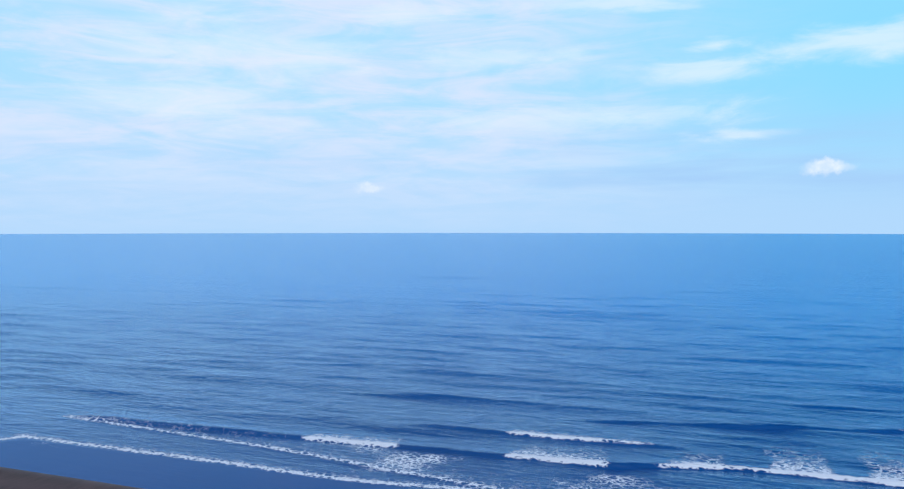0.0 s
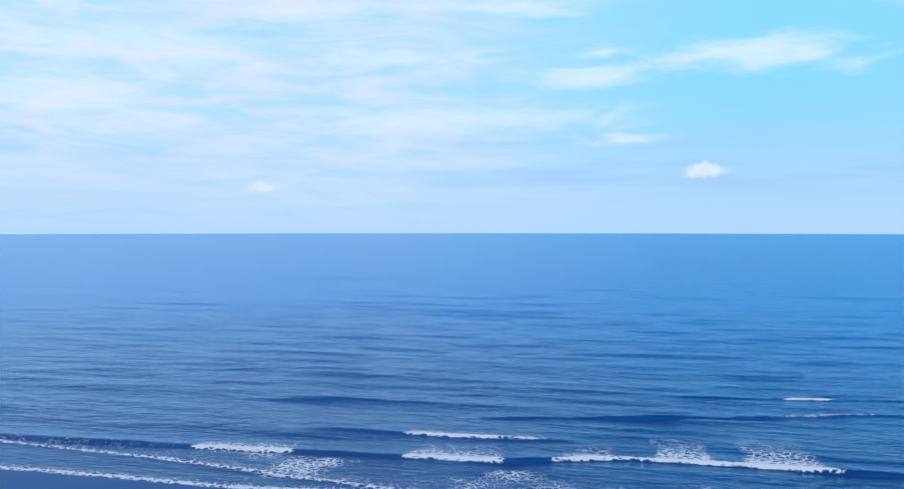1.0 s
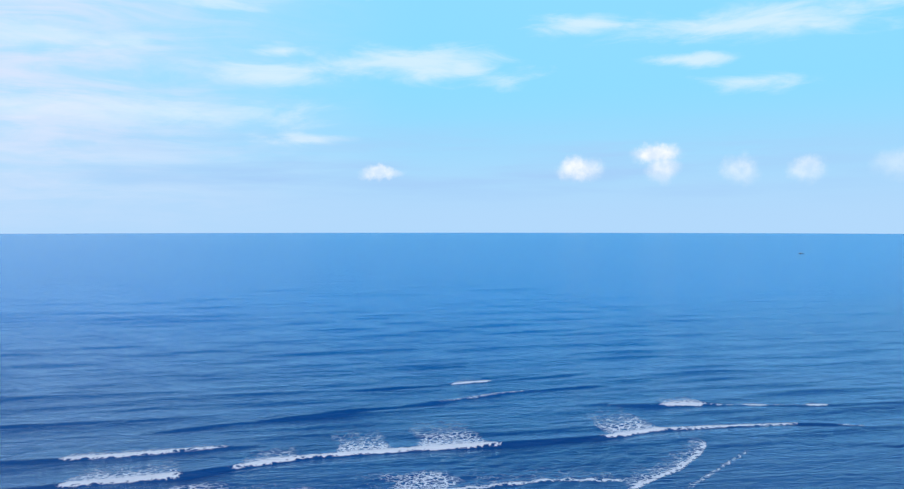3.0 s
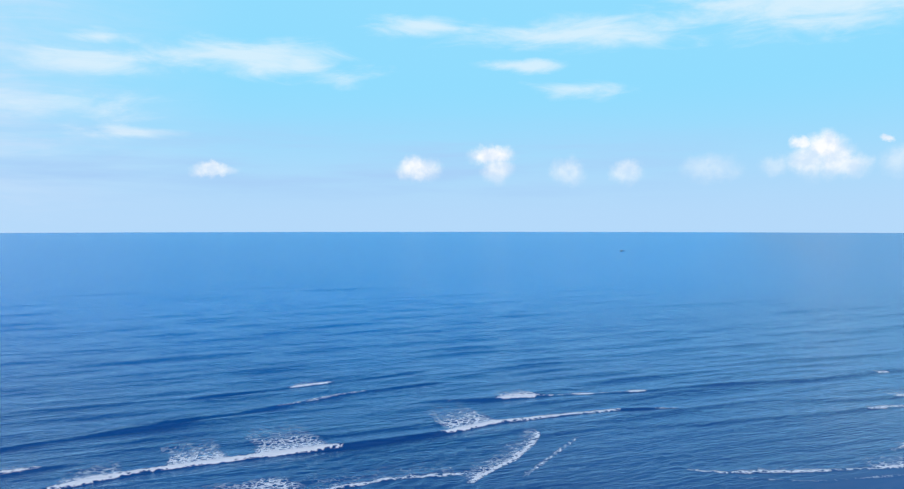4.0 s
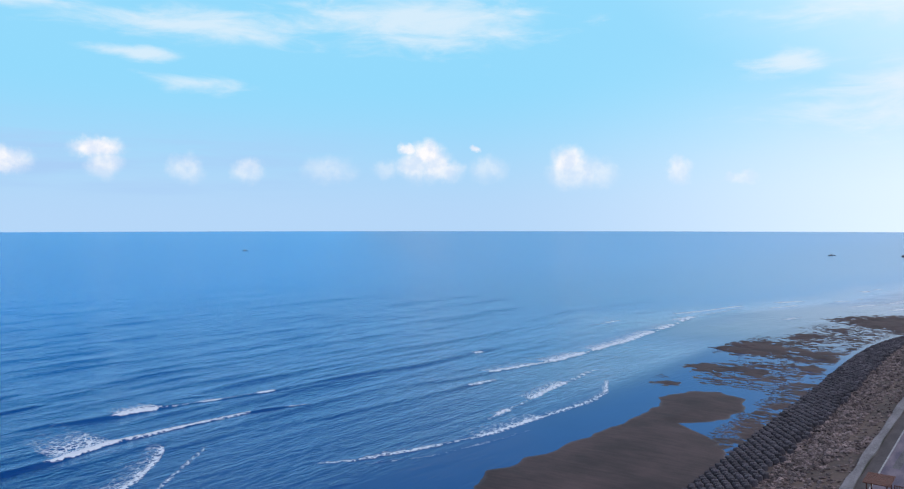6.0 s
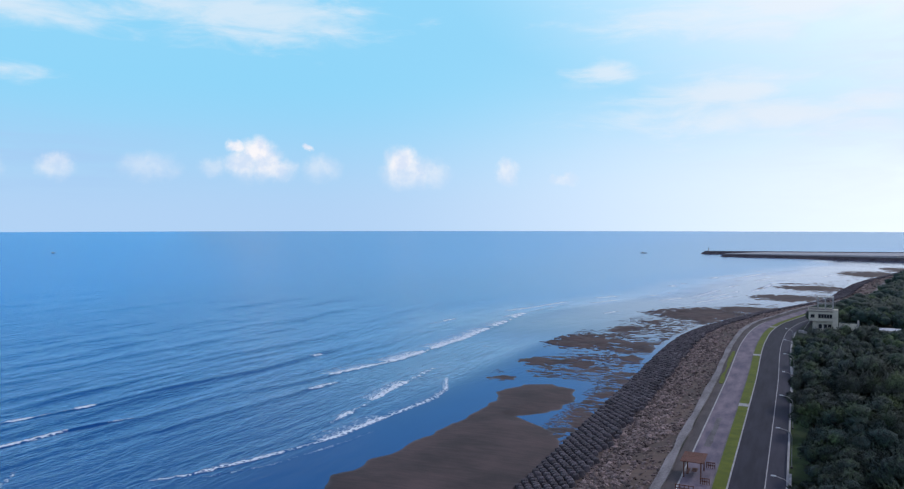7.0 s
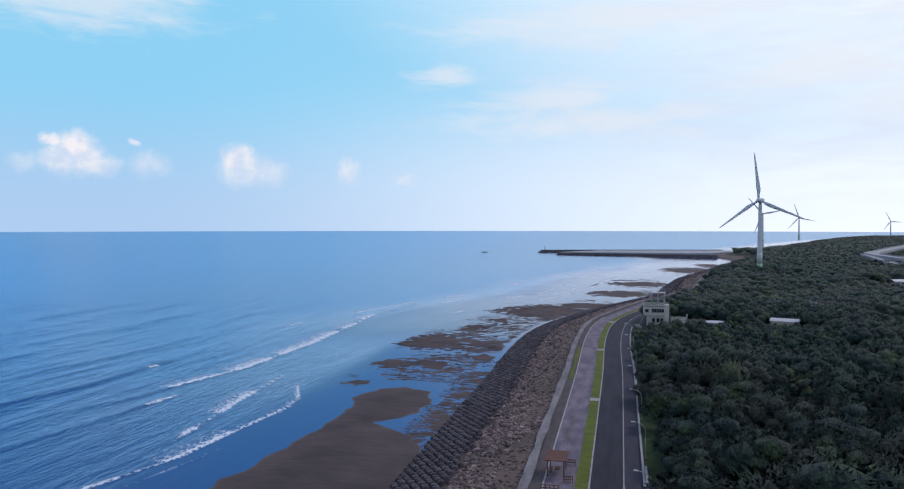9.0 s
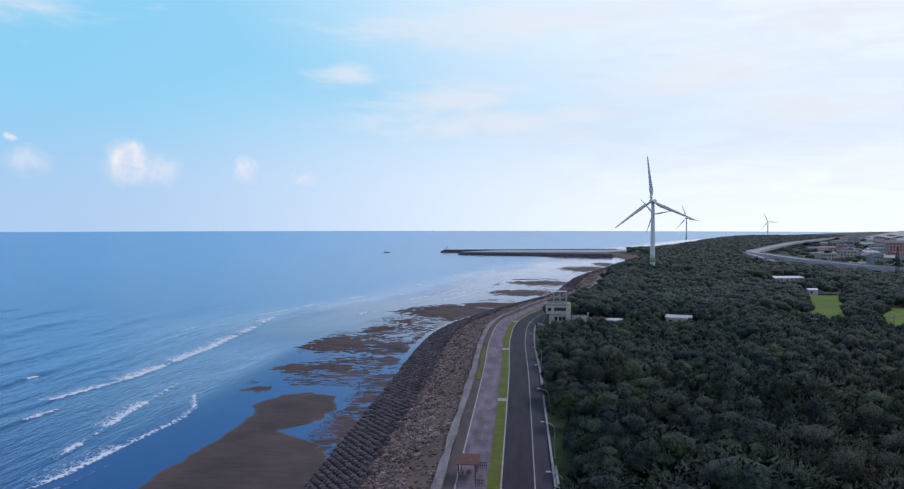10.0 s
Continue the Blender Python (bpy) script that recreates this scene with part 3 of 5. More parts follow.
def build_sea():
    az = np.radians(np.concatenate([np.arange(-60, -24, 4), np.arange(-24, 142, 0.36), np.arange(142, 262, 6)]))[::-1]
    rr = [20.0, 50.0, 80.0]
    while rr[-1] < 4960:
        q = rr[-1]
        rr.append(q + (3.0 if q < 100 else max(0.5, min(q * q * 1.05e-5, 0.03 * q))))
    rr[-1] = 4960
    rr = np.array(rr)
    r, a = np.meshgrid(rr, az, indexing="ij")
    gap = np.gradient(rr)[:, None]
    x, y = -np.sin(a) * r + 4.0, np.cos(a) * r
    n = x - shift(y)
    # open swell of many trains, nearly parallel to the shore, fading inshore
    off = sstep(n, -108, -150)
    wx = x + 16 * (vnoise(x * 0.008, y * 0.008, 2) - 0.5)
    z = np.zeros_like(x)
    rng = np.random.default_rng(41)
    for i in range(34):
        lam = math.exp(rng.uniform(math.log(4.5), math.log(40)))
        th = radians(rng.normal(0, 4 + 30 / lam))
        slope = rng.uniform(0.6, 1.3) * (0.025 if lam < 18 else 0.010)
        ph = 2 * np.pi / lam * (wx * math.cos(th) + y * math.sin(th)) + rng.uniform(0, 6.28)
        res = np.clip((lam - 2.5 * gap) / (3 * gap), 0, 1)
        z += slope * lam / 6.283 * res * np.sin(ph)
    z = z + 0.9 * z * np.abs(z)
    z *= off * (1 - 0.35 * sstep(y, 120, 240))
    # chop of the shallow inshore water
    ph = 2 * np.pi / 3.6 * (0.75 * x + 0.66 * y) + 5 * vnoise(x * 0.05, y * 0.05, 2)
    chop = sstep(n, -84, -94) * sstep(n, -150, -125) * sstep(y, -10, 50)
    z += 0.11 * chop * np.sin(ph) * sstep(vnoise(x * 0.05 + 3, y * 0.05, 2), 0.35, 0.7)
    foam = np.zeros_like(x)
    for c, (pts, h, wf, wb) in enumerate(CRESTS):
        d = x - crest_x(c, y)
        y0, y1 = pts[0][0], pts[-1][0]
        ends = sstep(y, y0, y0 + 14) * sstep(y, y1, y1 - 14) * (0.45 + 0.8 * vnoise(y * 0.05 + c * 5, 0 * x, 2))
        near = (d > -30) & (d < 12)
        prof = np.where(d > 0, np.exp(-((d / (0.62 * wf)) ** 2)), np.exp(-((d / (0.8 * wb)) ** 2)))
        trough = -0.14 * np.exp(-(((d - 1.6 * wf) / (0.8 * wf)) ** 2))
        z += np.where(near, 0.72 * h * ends * (prof + trough), 0)
    for c, y0, y1, s, reach in FOAM:
        d = x - crest_x(c, y)
        edge = min(4.0, (y1 - y0) * 0.3)
        seg = sstep(y + 3 * (vnoise(x * 0.2, y * 0.2, 2) - 0.5), y0, y0 + edge) * sstep(y, y1, y1 - edge)
        dj = d + 0.5 * (vnoise(x * 0.35, y * 0.35, 2) - 0.5)
        core = 0.1 + 0.05 * min(reach, 10)
        front = sstep(dj, 1.3, -0.1)
        line = front * sstep(dj, -core - 1.6, -core + 0.2)
        trail = front * np.exp(-np.clip(-d - core, 0, None) / (reach * 1.5)) * 0.8 * (d > -3.5 * reach)
        foam = np.maximum(foam, s * seg * np.maximum((1.3 if reach > 1 else 0.95 + 0.3 * vnoise(y * 0.12 + c, 0 * y, 2)) * line, trail if reach > 1 else 0))
    # spent foam sheets between the breakers and the sand
    spent = sstep(y, 62, 40) * sstep(n, -131, -124) * sstep(n, -100, -108)
    foam = np.maximum(foam, spent * (0.16 + 0.46 * sstep(vnoise(x * 0.06, y * 0.05, 3), 0.45, 0.72)))
    sheet = sstep(n, -118, -108) * sstep(n, -82, -90) * sstep(y, 150, 170) * sstep(y, 420, 300)
    foam = np.maximum(foam, sheet * 0.34 * sstep(vnoise(x * 0.05 + 8, y * 0.02, 3), 0.4, 0.65))
    far_line = np.exp(-(((n + 118 + 30 * (vnoise(y * 0.01, y * 0, 3) - 0.5)) / (2.5 + y * 0.006)) ** 2)) * sstep(y, 380, 450) * sstep(y, 950, 700)
    foam = np.maximum(foam, 0.62 * far_line * sstep(vnoise(y * 0.03, x * 0.03, 2), 0.35, 0.6))
    calm = np.clip(sstep(n, -96, -80), 0, 1)
    calm = np.maximum(calm, 0.5 * sstep(n, -150, -110))
    calm = np.maximum(calm, 0.4 * sstep(y, 40, 150) * sstep(n, -290, -150))
    calm = np.maximum(calm, 0.95 * sstep(n, -150, -118) * sstep(y, 190, 300))
    calm = np.maximum(calm, sstep(n, -109, -106) * sstep(y, 30, 0))
    shoal = sstep(n + 36 * (vnoise(x * 0.03, y * 0.012, 3) - 0.5), -175, -105) * np.maximum(sstep(y, 215, 330), 0.5 * sstep(y, 115, 210) * sstep(n, -72, -84) * sstep(n, -135, -110))
    # thin broken lines of spent foam over the far shallows
    for k, n0 in enumerate((-146, -131, -108, -97, -88, -77)):
        d = n - n0 - 9 * (vnoise(y * 0.02 + 7 * k, 0 * y + k, 3) - 0.5)
        gate = sstep(vnoise(y * 0.035 + 3 * k, 0 * y + 2 * k, 2), 0.42, 0.62) * sstep(y, 255 + 14 * k, 330 + 14 * k) * sstep(y, 900, 700)
        w = 0.5 + y * 0.0016
        foam = np.maximum(foam, 0.85 * gate * np.where(d > 0, np.exp(-((d / w) ** 2)), np.exp(d / (4 * w))))
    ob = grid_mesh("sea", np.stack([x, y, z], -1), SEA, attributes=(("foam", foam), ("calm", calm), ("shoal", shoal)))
    tagged(ob, "blue sea with low breakers and white foam rolling onto the flats", "sea", kind="structure")


build_sea()


# ---- strips along the shore road ----
def strip(name, n0, n1, y0, y1, z0, z1, mat, label, parent=None, wob=0.0, step=4.0, kind="structure"):
    ys = axis((y0, y1, step))
    s = shift(ys)
    w0 = wob * (vnoise(ys * 0.11 + n0, ys * 0, 3) - 0.5)
    w1 = wob * (vnoise(ys * 0.13 + n1 + 40, ys * 0, 3) - 0.5)
    V = np.concatenate([np.stack([s + n0 + w0, ys, np.full_like(ys, z0)], 1), np.stack([s + n0 + w0, ys, np.full_like(ys, z1)], 1),
                        np.stack([s + n1 + w1, ys, np.full_like(ys, z1)], 1), np.stack([s + n1 + w1, ys, np.full_like(ys, z0)], 1)])
    k = len(ys)
    F = []
    for i in range(k - 1):
        for a, b in ((1, 2), (0, 1), (2, 3)):
            F.append((a * k + i, b * k + i, b * k + i + 1, a * k + i + 1))
    F += [(0, k, 2 * k, 3 * k), (k - 1, 4 * k - 1, 3 * k - 1, 2 * k - 1)]
    F = [f[::-1] for f in F]
    ob = from_arrays(name, V, F, mat, parent, label)
    return tagged(ob, kind=kind if parent is None else "")


VERGE = material("verge_grass", (0.038, 0.074, 0.012), 0.95, (0.013, 0.028, 0.008), 0.6, 8, 0.8)
Z = LAND
strip("road", -4.95, 3.1, 60, 445, Z - 0.3, Z + 0.02, ASPHALT, "worn grey asphalt coast road with a pale edge line")
strip("road_shoulder", 0.26, 3.1, 60, 440, Z + 0.02, Z + 0.024, material("bleached_asphalt", (0.046, 0.042, 0.063), 0.9, (0.024, 0.022, 0.036), 0.7, 9, 0.2, along=0.15), "paler bleached asphalt lane beside the edge line")
strip("edge_line", 0.08, 0.26, 60, 430, Z + 0.02, Z + 0.026, PAINT, "thin white line painted along the road")
strip("road_kerb", -5.2, -4.95, 60, 440, Z - 0.3, Z + 0.14, PAINT, "white painted concrete kerb beside the road")
strip("grass_strip", -7.2, -5.2, 60, 425, Z - 0.3, Z + 0.1, GRASS, "narrow strip of bright mown grass between kerbs", wob=0.0)
strip("promenade_kerb", -7.45, -7.2, 60, 425, Z - 0.3, Z + 0.13, CONCRETE, "pale concrete kerb of the promenade")
strip("promenade", -12.0, -7.45, 60, 420, Z - 0.3, Z + 0.03, PAVERS, "faded pink and grey paved promenade")
strip("promenade_line", -12.25, -12.0, 60, 330, Z - 0.3, Z + 0.12, PAINT, "white concrete edging of the promenade")
strip("sea_path", -14.2, -12.25, 60, 470, Z - 0.3, Z + 0.01, material("dusty_path", (0.105, 0.088, 0.088), 0.95, (0.05, 0.042, 0.046), 0.6, 8, 0.3, along=0.25), "dusty grey concrete path behind the sea wall")
strip("sea_wall", -15.7, -14.2, 60, 950, Z - 2.0, Z + 0.35, material("pale_wall_concrete", (0.27, 0.25, 0.26), 0.9, (0.09, 0.078, 0.082), 0.35, 9, 0.3, along=0.35), "low pale weathered concrete sea wall", wob=0.6, step=2.0)
strip("far_path", -14.0, -8.5, 470, 900, Z - 0.2, Z + 0.03, material("tan_path", (0.34, 0.29, 0.24), 0.95, (0.22, 0.19, 0.16), 0.2, 10), "pale sandy track along the shore", wob=2.0)
strip("verge", 3.45, 7.0, 60, 290, Z - 0.2, Z + 0.12, VERGE, "grassy verge between road wall and trees", wob=1.2)
strip("road_wall", 3.1, 3.45, 60, 300, Z - 0.3, Z + 0.55, PAINT, "low whitewashed concrete wall along the road edge")
strip("white_barrier", 3.5, 3.85, 108, 125, Z - 0.2, Z + 1.0, PAINT, "chipped white concrete barrier beside the road wall")
strip("white_barrier", 3.46, 3.66, 182, 236, Z - 0.2, Z + 0.75, PAINT, "thin white concrete barrier beside the road wall")


# ---- wind turbines ----
BAND_LOW = material("green_tower_paint", (0.34, 0.50, 0.36), 0.5, (0.27, 0.42, 0.30), 0.1, 12, 0.05)
BAND_HIGH = material("pale_green_tower_paint", (0.50, 0.58, 0.52), 0.5, (0.42, 0.50, 0.44), 0.1, 12, 0.05)


def turbine(at, hub, radius, turn, spin, label):
    s = radius / 38.0
    t = thing("wind_turbine", label, "wind turbine", at, "wind turbines on the coast", turn=turn)
    zs = [0, 0.25, hub * 0.33, hub * 0.66, hub - 1.6 * s]
    rs = [2.2 * s, 2.15 * s, 1.9 * s, 1.6 * s, 1.25 * s]
    V = [(r * math.cos(q * math.pi / 12), r * math.sin(q * math.pi / 12), z) for r, z in zip(rs, zs) for q in range(24)]
    F = [(j * 24 + q, j * 24 + (q + 1) % 24, (j + 1) * 24 + (q + 1) % 24, (j + 1) * 24 + q) for j in range(4) for q in range(24)]
    from_arrays("tower", V, F, TURB, t, smooth=True)
    for z0, z1, tone in ((0.3, 9.0, BAND_LOW), (9.0, 18.0, BAND_HIGH)):
        r0, r1 = (float(np.interp(z, zs, rs)) + 0.03 for z in (z0, z1))
        part("painted_band", rod(bmesh.new(), (0, 0, z0), (0, 0, z1), r0, r1, 24), tone, t, "pale green painted tower foot", smooth=True)
    for i in (2, 3):
        part("flange", rod(bmesh.new(), (0, 0, zs[i] - 0.12), (0, 0, zs[i] + 0.12), rs[i] + 0.06, seg=24), TURB, t)
    part("door", boxed(-0.5, 0.5, -2.25 * s, -2.05 * s, 0.6, 2.7), STEEL, t)
    bm = boxed(-1.75 * s, 1.75 * s, -3.2 * s, 6.6 * s, hub - 1.6 * s, hub + 1.7 * s)
    bmesh.ops.bevel(bm, geom=list(bm.edges), offset=0.75 * s, segments=3, affect="EDGES")
    part("nacelle", bm, TURB, t)
    bm = bmesh.new()
    bmesh.ops.create_uvsphere(bm, u_segments=20, v_segments=12, radius=1.9 * s, matrix=Matrix.Translation((0, -4.3 * s, hub)) @ Matrix.Diagonal((1, 1.25, 1, 1)))
    hubp = part("hub", bm, TURB, t, smooth=True)
    for i in range(3):
        V, F = [], []
        k = 14
        for j in range(k + 1):
            f = j / k
            r = 1.2 * s + f * (radius - 1.2 * s)
            chord = np.interp(f, [0, 0.06, 0.2, 0.5, 0.85, 0.97, 1], [1.7, 1.8, 3.2, 2.1, 1.15, 0.7, 0.12]) * s
            thick = np.interp(f, [0, 0.06, 0.2, 0.6, 1], [1.7, 1.6, 0.75, 0.32, 0.06]) * s
            tw = radians(np.interp(f, [0, 0.2, 1], [22, 14, 0]))
            for q in range(8):
                an = 2 * math.pi * q / 8
                cx, cy = 0.5 * chord * math.cos(an) + 0.16 * chord * (f > 0.08), 0.5 * thick * math.sin(an)
                V.append((cx * math.cos(tw) - cy * math.sin(tw), cx * math.sin(tw) + cy * math.cos(tw), r))
        for j in range(k):
            for q in range(8):
                F.append((j * 8 + q, j * 8 + (q + 1) % 8, (j + 1) * 8 + (q + 1) % 8, (j + 1) * 8 + q))
        F.append(tuple(range(8))[::-1])
        F.append(tuple(k * 8 + q for q in range(8)))
        b = from_arrays("blade", V, F, TURB, hubp, smooth=True)
        b.matrix_local = Matrix.Translation((0, -4.3 * s, hub)) @ Matrix.Rotation(radians(-(spin + 120 * i)), 4, "Y")
    return t


turbine((107.5, 645, LAND - 0.5), 60.3, 39.0, -24, 6, "white three-bladed wind turbine standing among the trees")
turbine((246, 1450, LAND - 0.5), 60, 39, -20, 40, "white wind turbine far behind the dark woods")
turbine((431, 2033, LAND - 0.5), 57, 38, -20, 18, "white wind turbine far off above the tree line")
turbine((844, 2680, LAND - 0.5), 50, 36, -20, 25, "small pale wind turbine on the distant headland")


# ---- trees ----
def ico(sub):
    bm = bmesh.new()
    bmesh.ops.create_icosphere(bm, subdivisions=sub, radius=1.0)
    V = np.array([v.co[:] for v in bm.verts])
    F = np.array([[v.index for v in f.verts] for f in bm.faces])
    bm.free()
    return V, F


ICO1, ICO2 = ico(1), ico(2)  # 20 and 80 faces


def crown_arrays(rng, h, w, lobes, tufts, base=ICO2, size=0.6, core=0.62):
    """A crown of lumpy lobes bristling with tufts: arrays of points, triangles and normals. It stands over z = 0, h high and w wide."""
    Vs, Fs, Ns, at = [], [], [], 0
    cs = []
    for i in range(lobes):
        a, q = rng.uniform(0, 6.283), (rng.random() ** 0.6) * 0.62 * w
        if i == 0:
            q = 0
        cz = h * (0.72 - 0.38 * (q / w) ** 1.0 + rng.uniform(-0.12, 0.1))
        rad = w * rng.uniform(0.36, 0.52) * (1.15 if i == 0 else 0.92) * (8 / max(lobes, 8)) ** 0.45
        c = np.array([q * math.cos(a), q * math.sin(a), cz])
        rz = min(rad * rng.uniform(0.85, 1.25), h - cz + 0.2 * h)
        cs.append((c, rad, rz))
        v, f = base
        bump = 0.72 + 0.5 * vnoise(v[:, 0] * 1.7 + i * 3 + 50, v[:, 1] * 1.7 + v[:, 2] * 1.3 + 50, 2)
        Vs.append(v * bump[:, None] * np.array([rad, rad, rz]) * core + c)
        Ns.append(v + np.array([0, 0, 0.45]))
        Fs.append(f + at)
        at += len(v)
    if tufts:
        k = rng.integers(0, lobes, tufts)
        d = rng.normal(size=(tufts, 3))
        d[:, 2] = np.abs(d[:, 2]) * 1.1 - 0.35
        d /= np.linalg.norm(d, axis=1)[:, None]
        C, R = np.array([c[0] for c in cs])[k], np.array([[c[1], c[1], c[2]] for c in cs])[k]
        p = C + d * R * core * rng.uniform(0.85, 1.08, (tufts, 1))
        along = rng.normal(size=(tufts, 3))
        along -= d * (along * d).sum(1)[:, None]
        along /= np.linalg.norm(along, axis=1)[:, None]
        out = 0.7 * along + 0.55 * d + np.array([0, 0, 0.4])
        out /= np.linalg.norm(out, axis=1)[:, None]
        side = np.cross(d, out) + rng.normal(0, 0.15, (tufts, 3))
        side /= np.linalg.norm(side, axis=1)[:, None]
        ln = size * rng.uniform(0.7, 1.7, (tufts, 1))
        wd = size * rng.uniform(0.16, 0.3, (tufts, 1))
        tip = p + out * ln
        V = np.stack([p + side * wd, p - side * wd, tip], 1).reshape(-1, 3)
        # a tuft of needles shades like the lump that it grows on
        nn = d + np.array([0, 0, 0.45]) + rng.normal(0, 0.2, (tufts, 3))
        turn = ((np.cross(V[1::3] - V[0::3], V[2::3] - V[0::3]) * nn).sum(1) < 0)
        a, b = V[0::3].copy(), V[1::3].copy()
        V[0::3], V[1::3] = np.where(turn[:, None], b, a), np.where(turn[:, None], a, b)
        Ns.append(np.repeat(nn, 3, axis=0))
        i = at + 3 * np.arange(tufts)
        Fs.append(np.stack([i, i + 1, i + 2], 1))
        Vs.append(V)
    N = np.concatenate(Ns)
    return np.concatenate(Vs), np.concatenate(Fs), N / np.linalg.norm(N, axis=1)[:, None]


def tri_mesh(name, V, F, mat, smooth=False, normals=None):
    me = bpy.data.meshes.new(name)
    me.vertices.add(len(V))
    me.vertices.foreach_set("co", np.asarray(V, np.float32).reshape(-1))
    me.loops.add(3 * len(F))
    me.loops.foreach_set("vertex_index", np.asarray(F, np.int32).reshape(-1))
    me.polygons.add(len(F))
    me.polygons.foreach_set("loop_start", np.arange(0, 3 * len(F), 3, dtype=np.int32))
    me.polygons.foreach_set("use_smooth", np.full(len(F), smooth or normals is not None))
    if normals is not None:
        at = me.attributes.new("custom_normal", "FLOAT_VECTOR", "POINT")
        at.data.foreach_set("vector", np.asarray(normals, np.float32).reshape(-1))
    me.materials.append(mat)
    me.update(calc_edges=True)
    return me


def tree_proto(seed, h, w):
    rng = np.random.default_rng(seed)
    t = thing("tree", "dark green windswept coastal tree in dense woodland", "tree", (0, 0, LAND), "windbreak trees")
    bm = bmesh.new()
    rod(bm, (0, 0, -0.4), (0.1, 0.05, h * 0.35), 0.2, 0.15, 7)
    rod(bm, (0.1, 0.05, h * 0.35), (0.0, 0.2, h * 0.72), 0.15, 0.07, 6)
    for i in range(4):
        a = i * 1.6 + rng.uniform(0, 1)
        rod(bm, (0.1, 0.05, h * (0.3 + 0.06 * i)), (math.cos(a) * w * 0.5, math.sin(a) * w * 0.5, h * 0.6), 0.09, 0.04, 5)
    part("trunk", bm, BARK, t)
    V, F, nn = crown_arrays(rng, h, w, 18, 3500, ICO1, 0.42, 0.84)
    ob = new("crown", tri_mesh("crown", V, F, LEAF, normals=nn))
    ob.parent = t
    return t


def open_ground(x, y):
    """Where no trees stand: roads, houses and fields."""
    n = x - shift(y)
    if n < (5.2 + (2.6 if y > 285 else 0) if y < 440 else 4.5 if y < 470 else -5.0):
        return True
    if 117 < x < 174 and 324 < y < 434 and 117 + (y - 324) * 0.32 < x < 132 + (y - 322) * 0.40:
        return True
    if 134 < x < 262 and 294 < y < 376 and x > 133 + (y - 297) * 0.43:
        return True
    if 4 < x < 38 and 274 < y < 316:
        return True
    if 52 < x < 68 and 297 < y < 312:
        return True
    if 170 < x < 197 and 505 < y < 555 or 148 < x < 182 and 425 < y < 446:
        return True
    return math.hypot(x - 107.5, y - 645) < 5


HIGHWAY_Y = [540, 603, 645, 684, 766, 823, 890, 994, 1138, 1380, 1713, 2500, 4800]
HIGHWAY_X = [280, 264, 254, 250, 253, 253, 258, 306, 370, 481, 648, 1040, 2150]


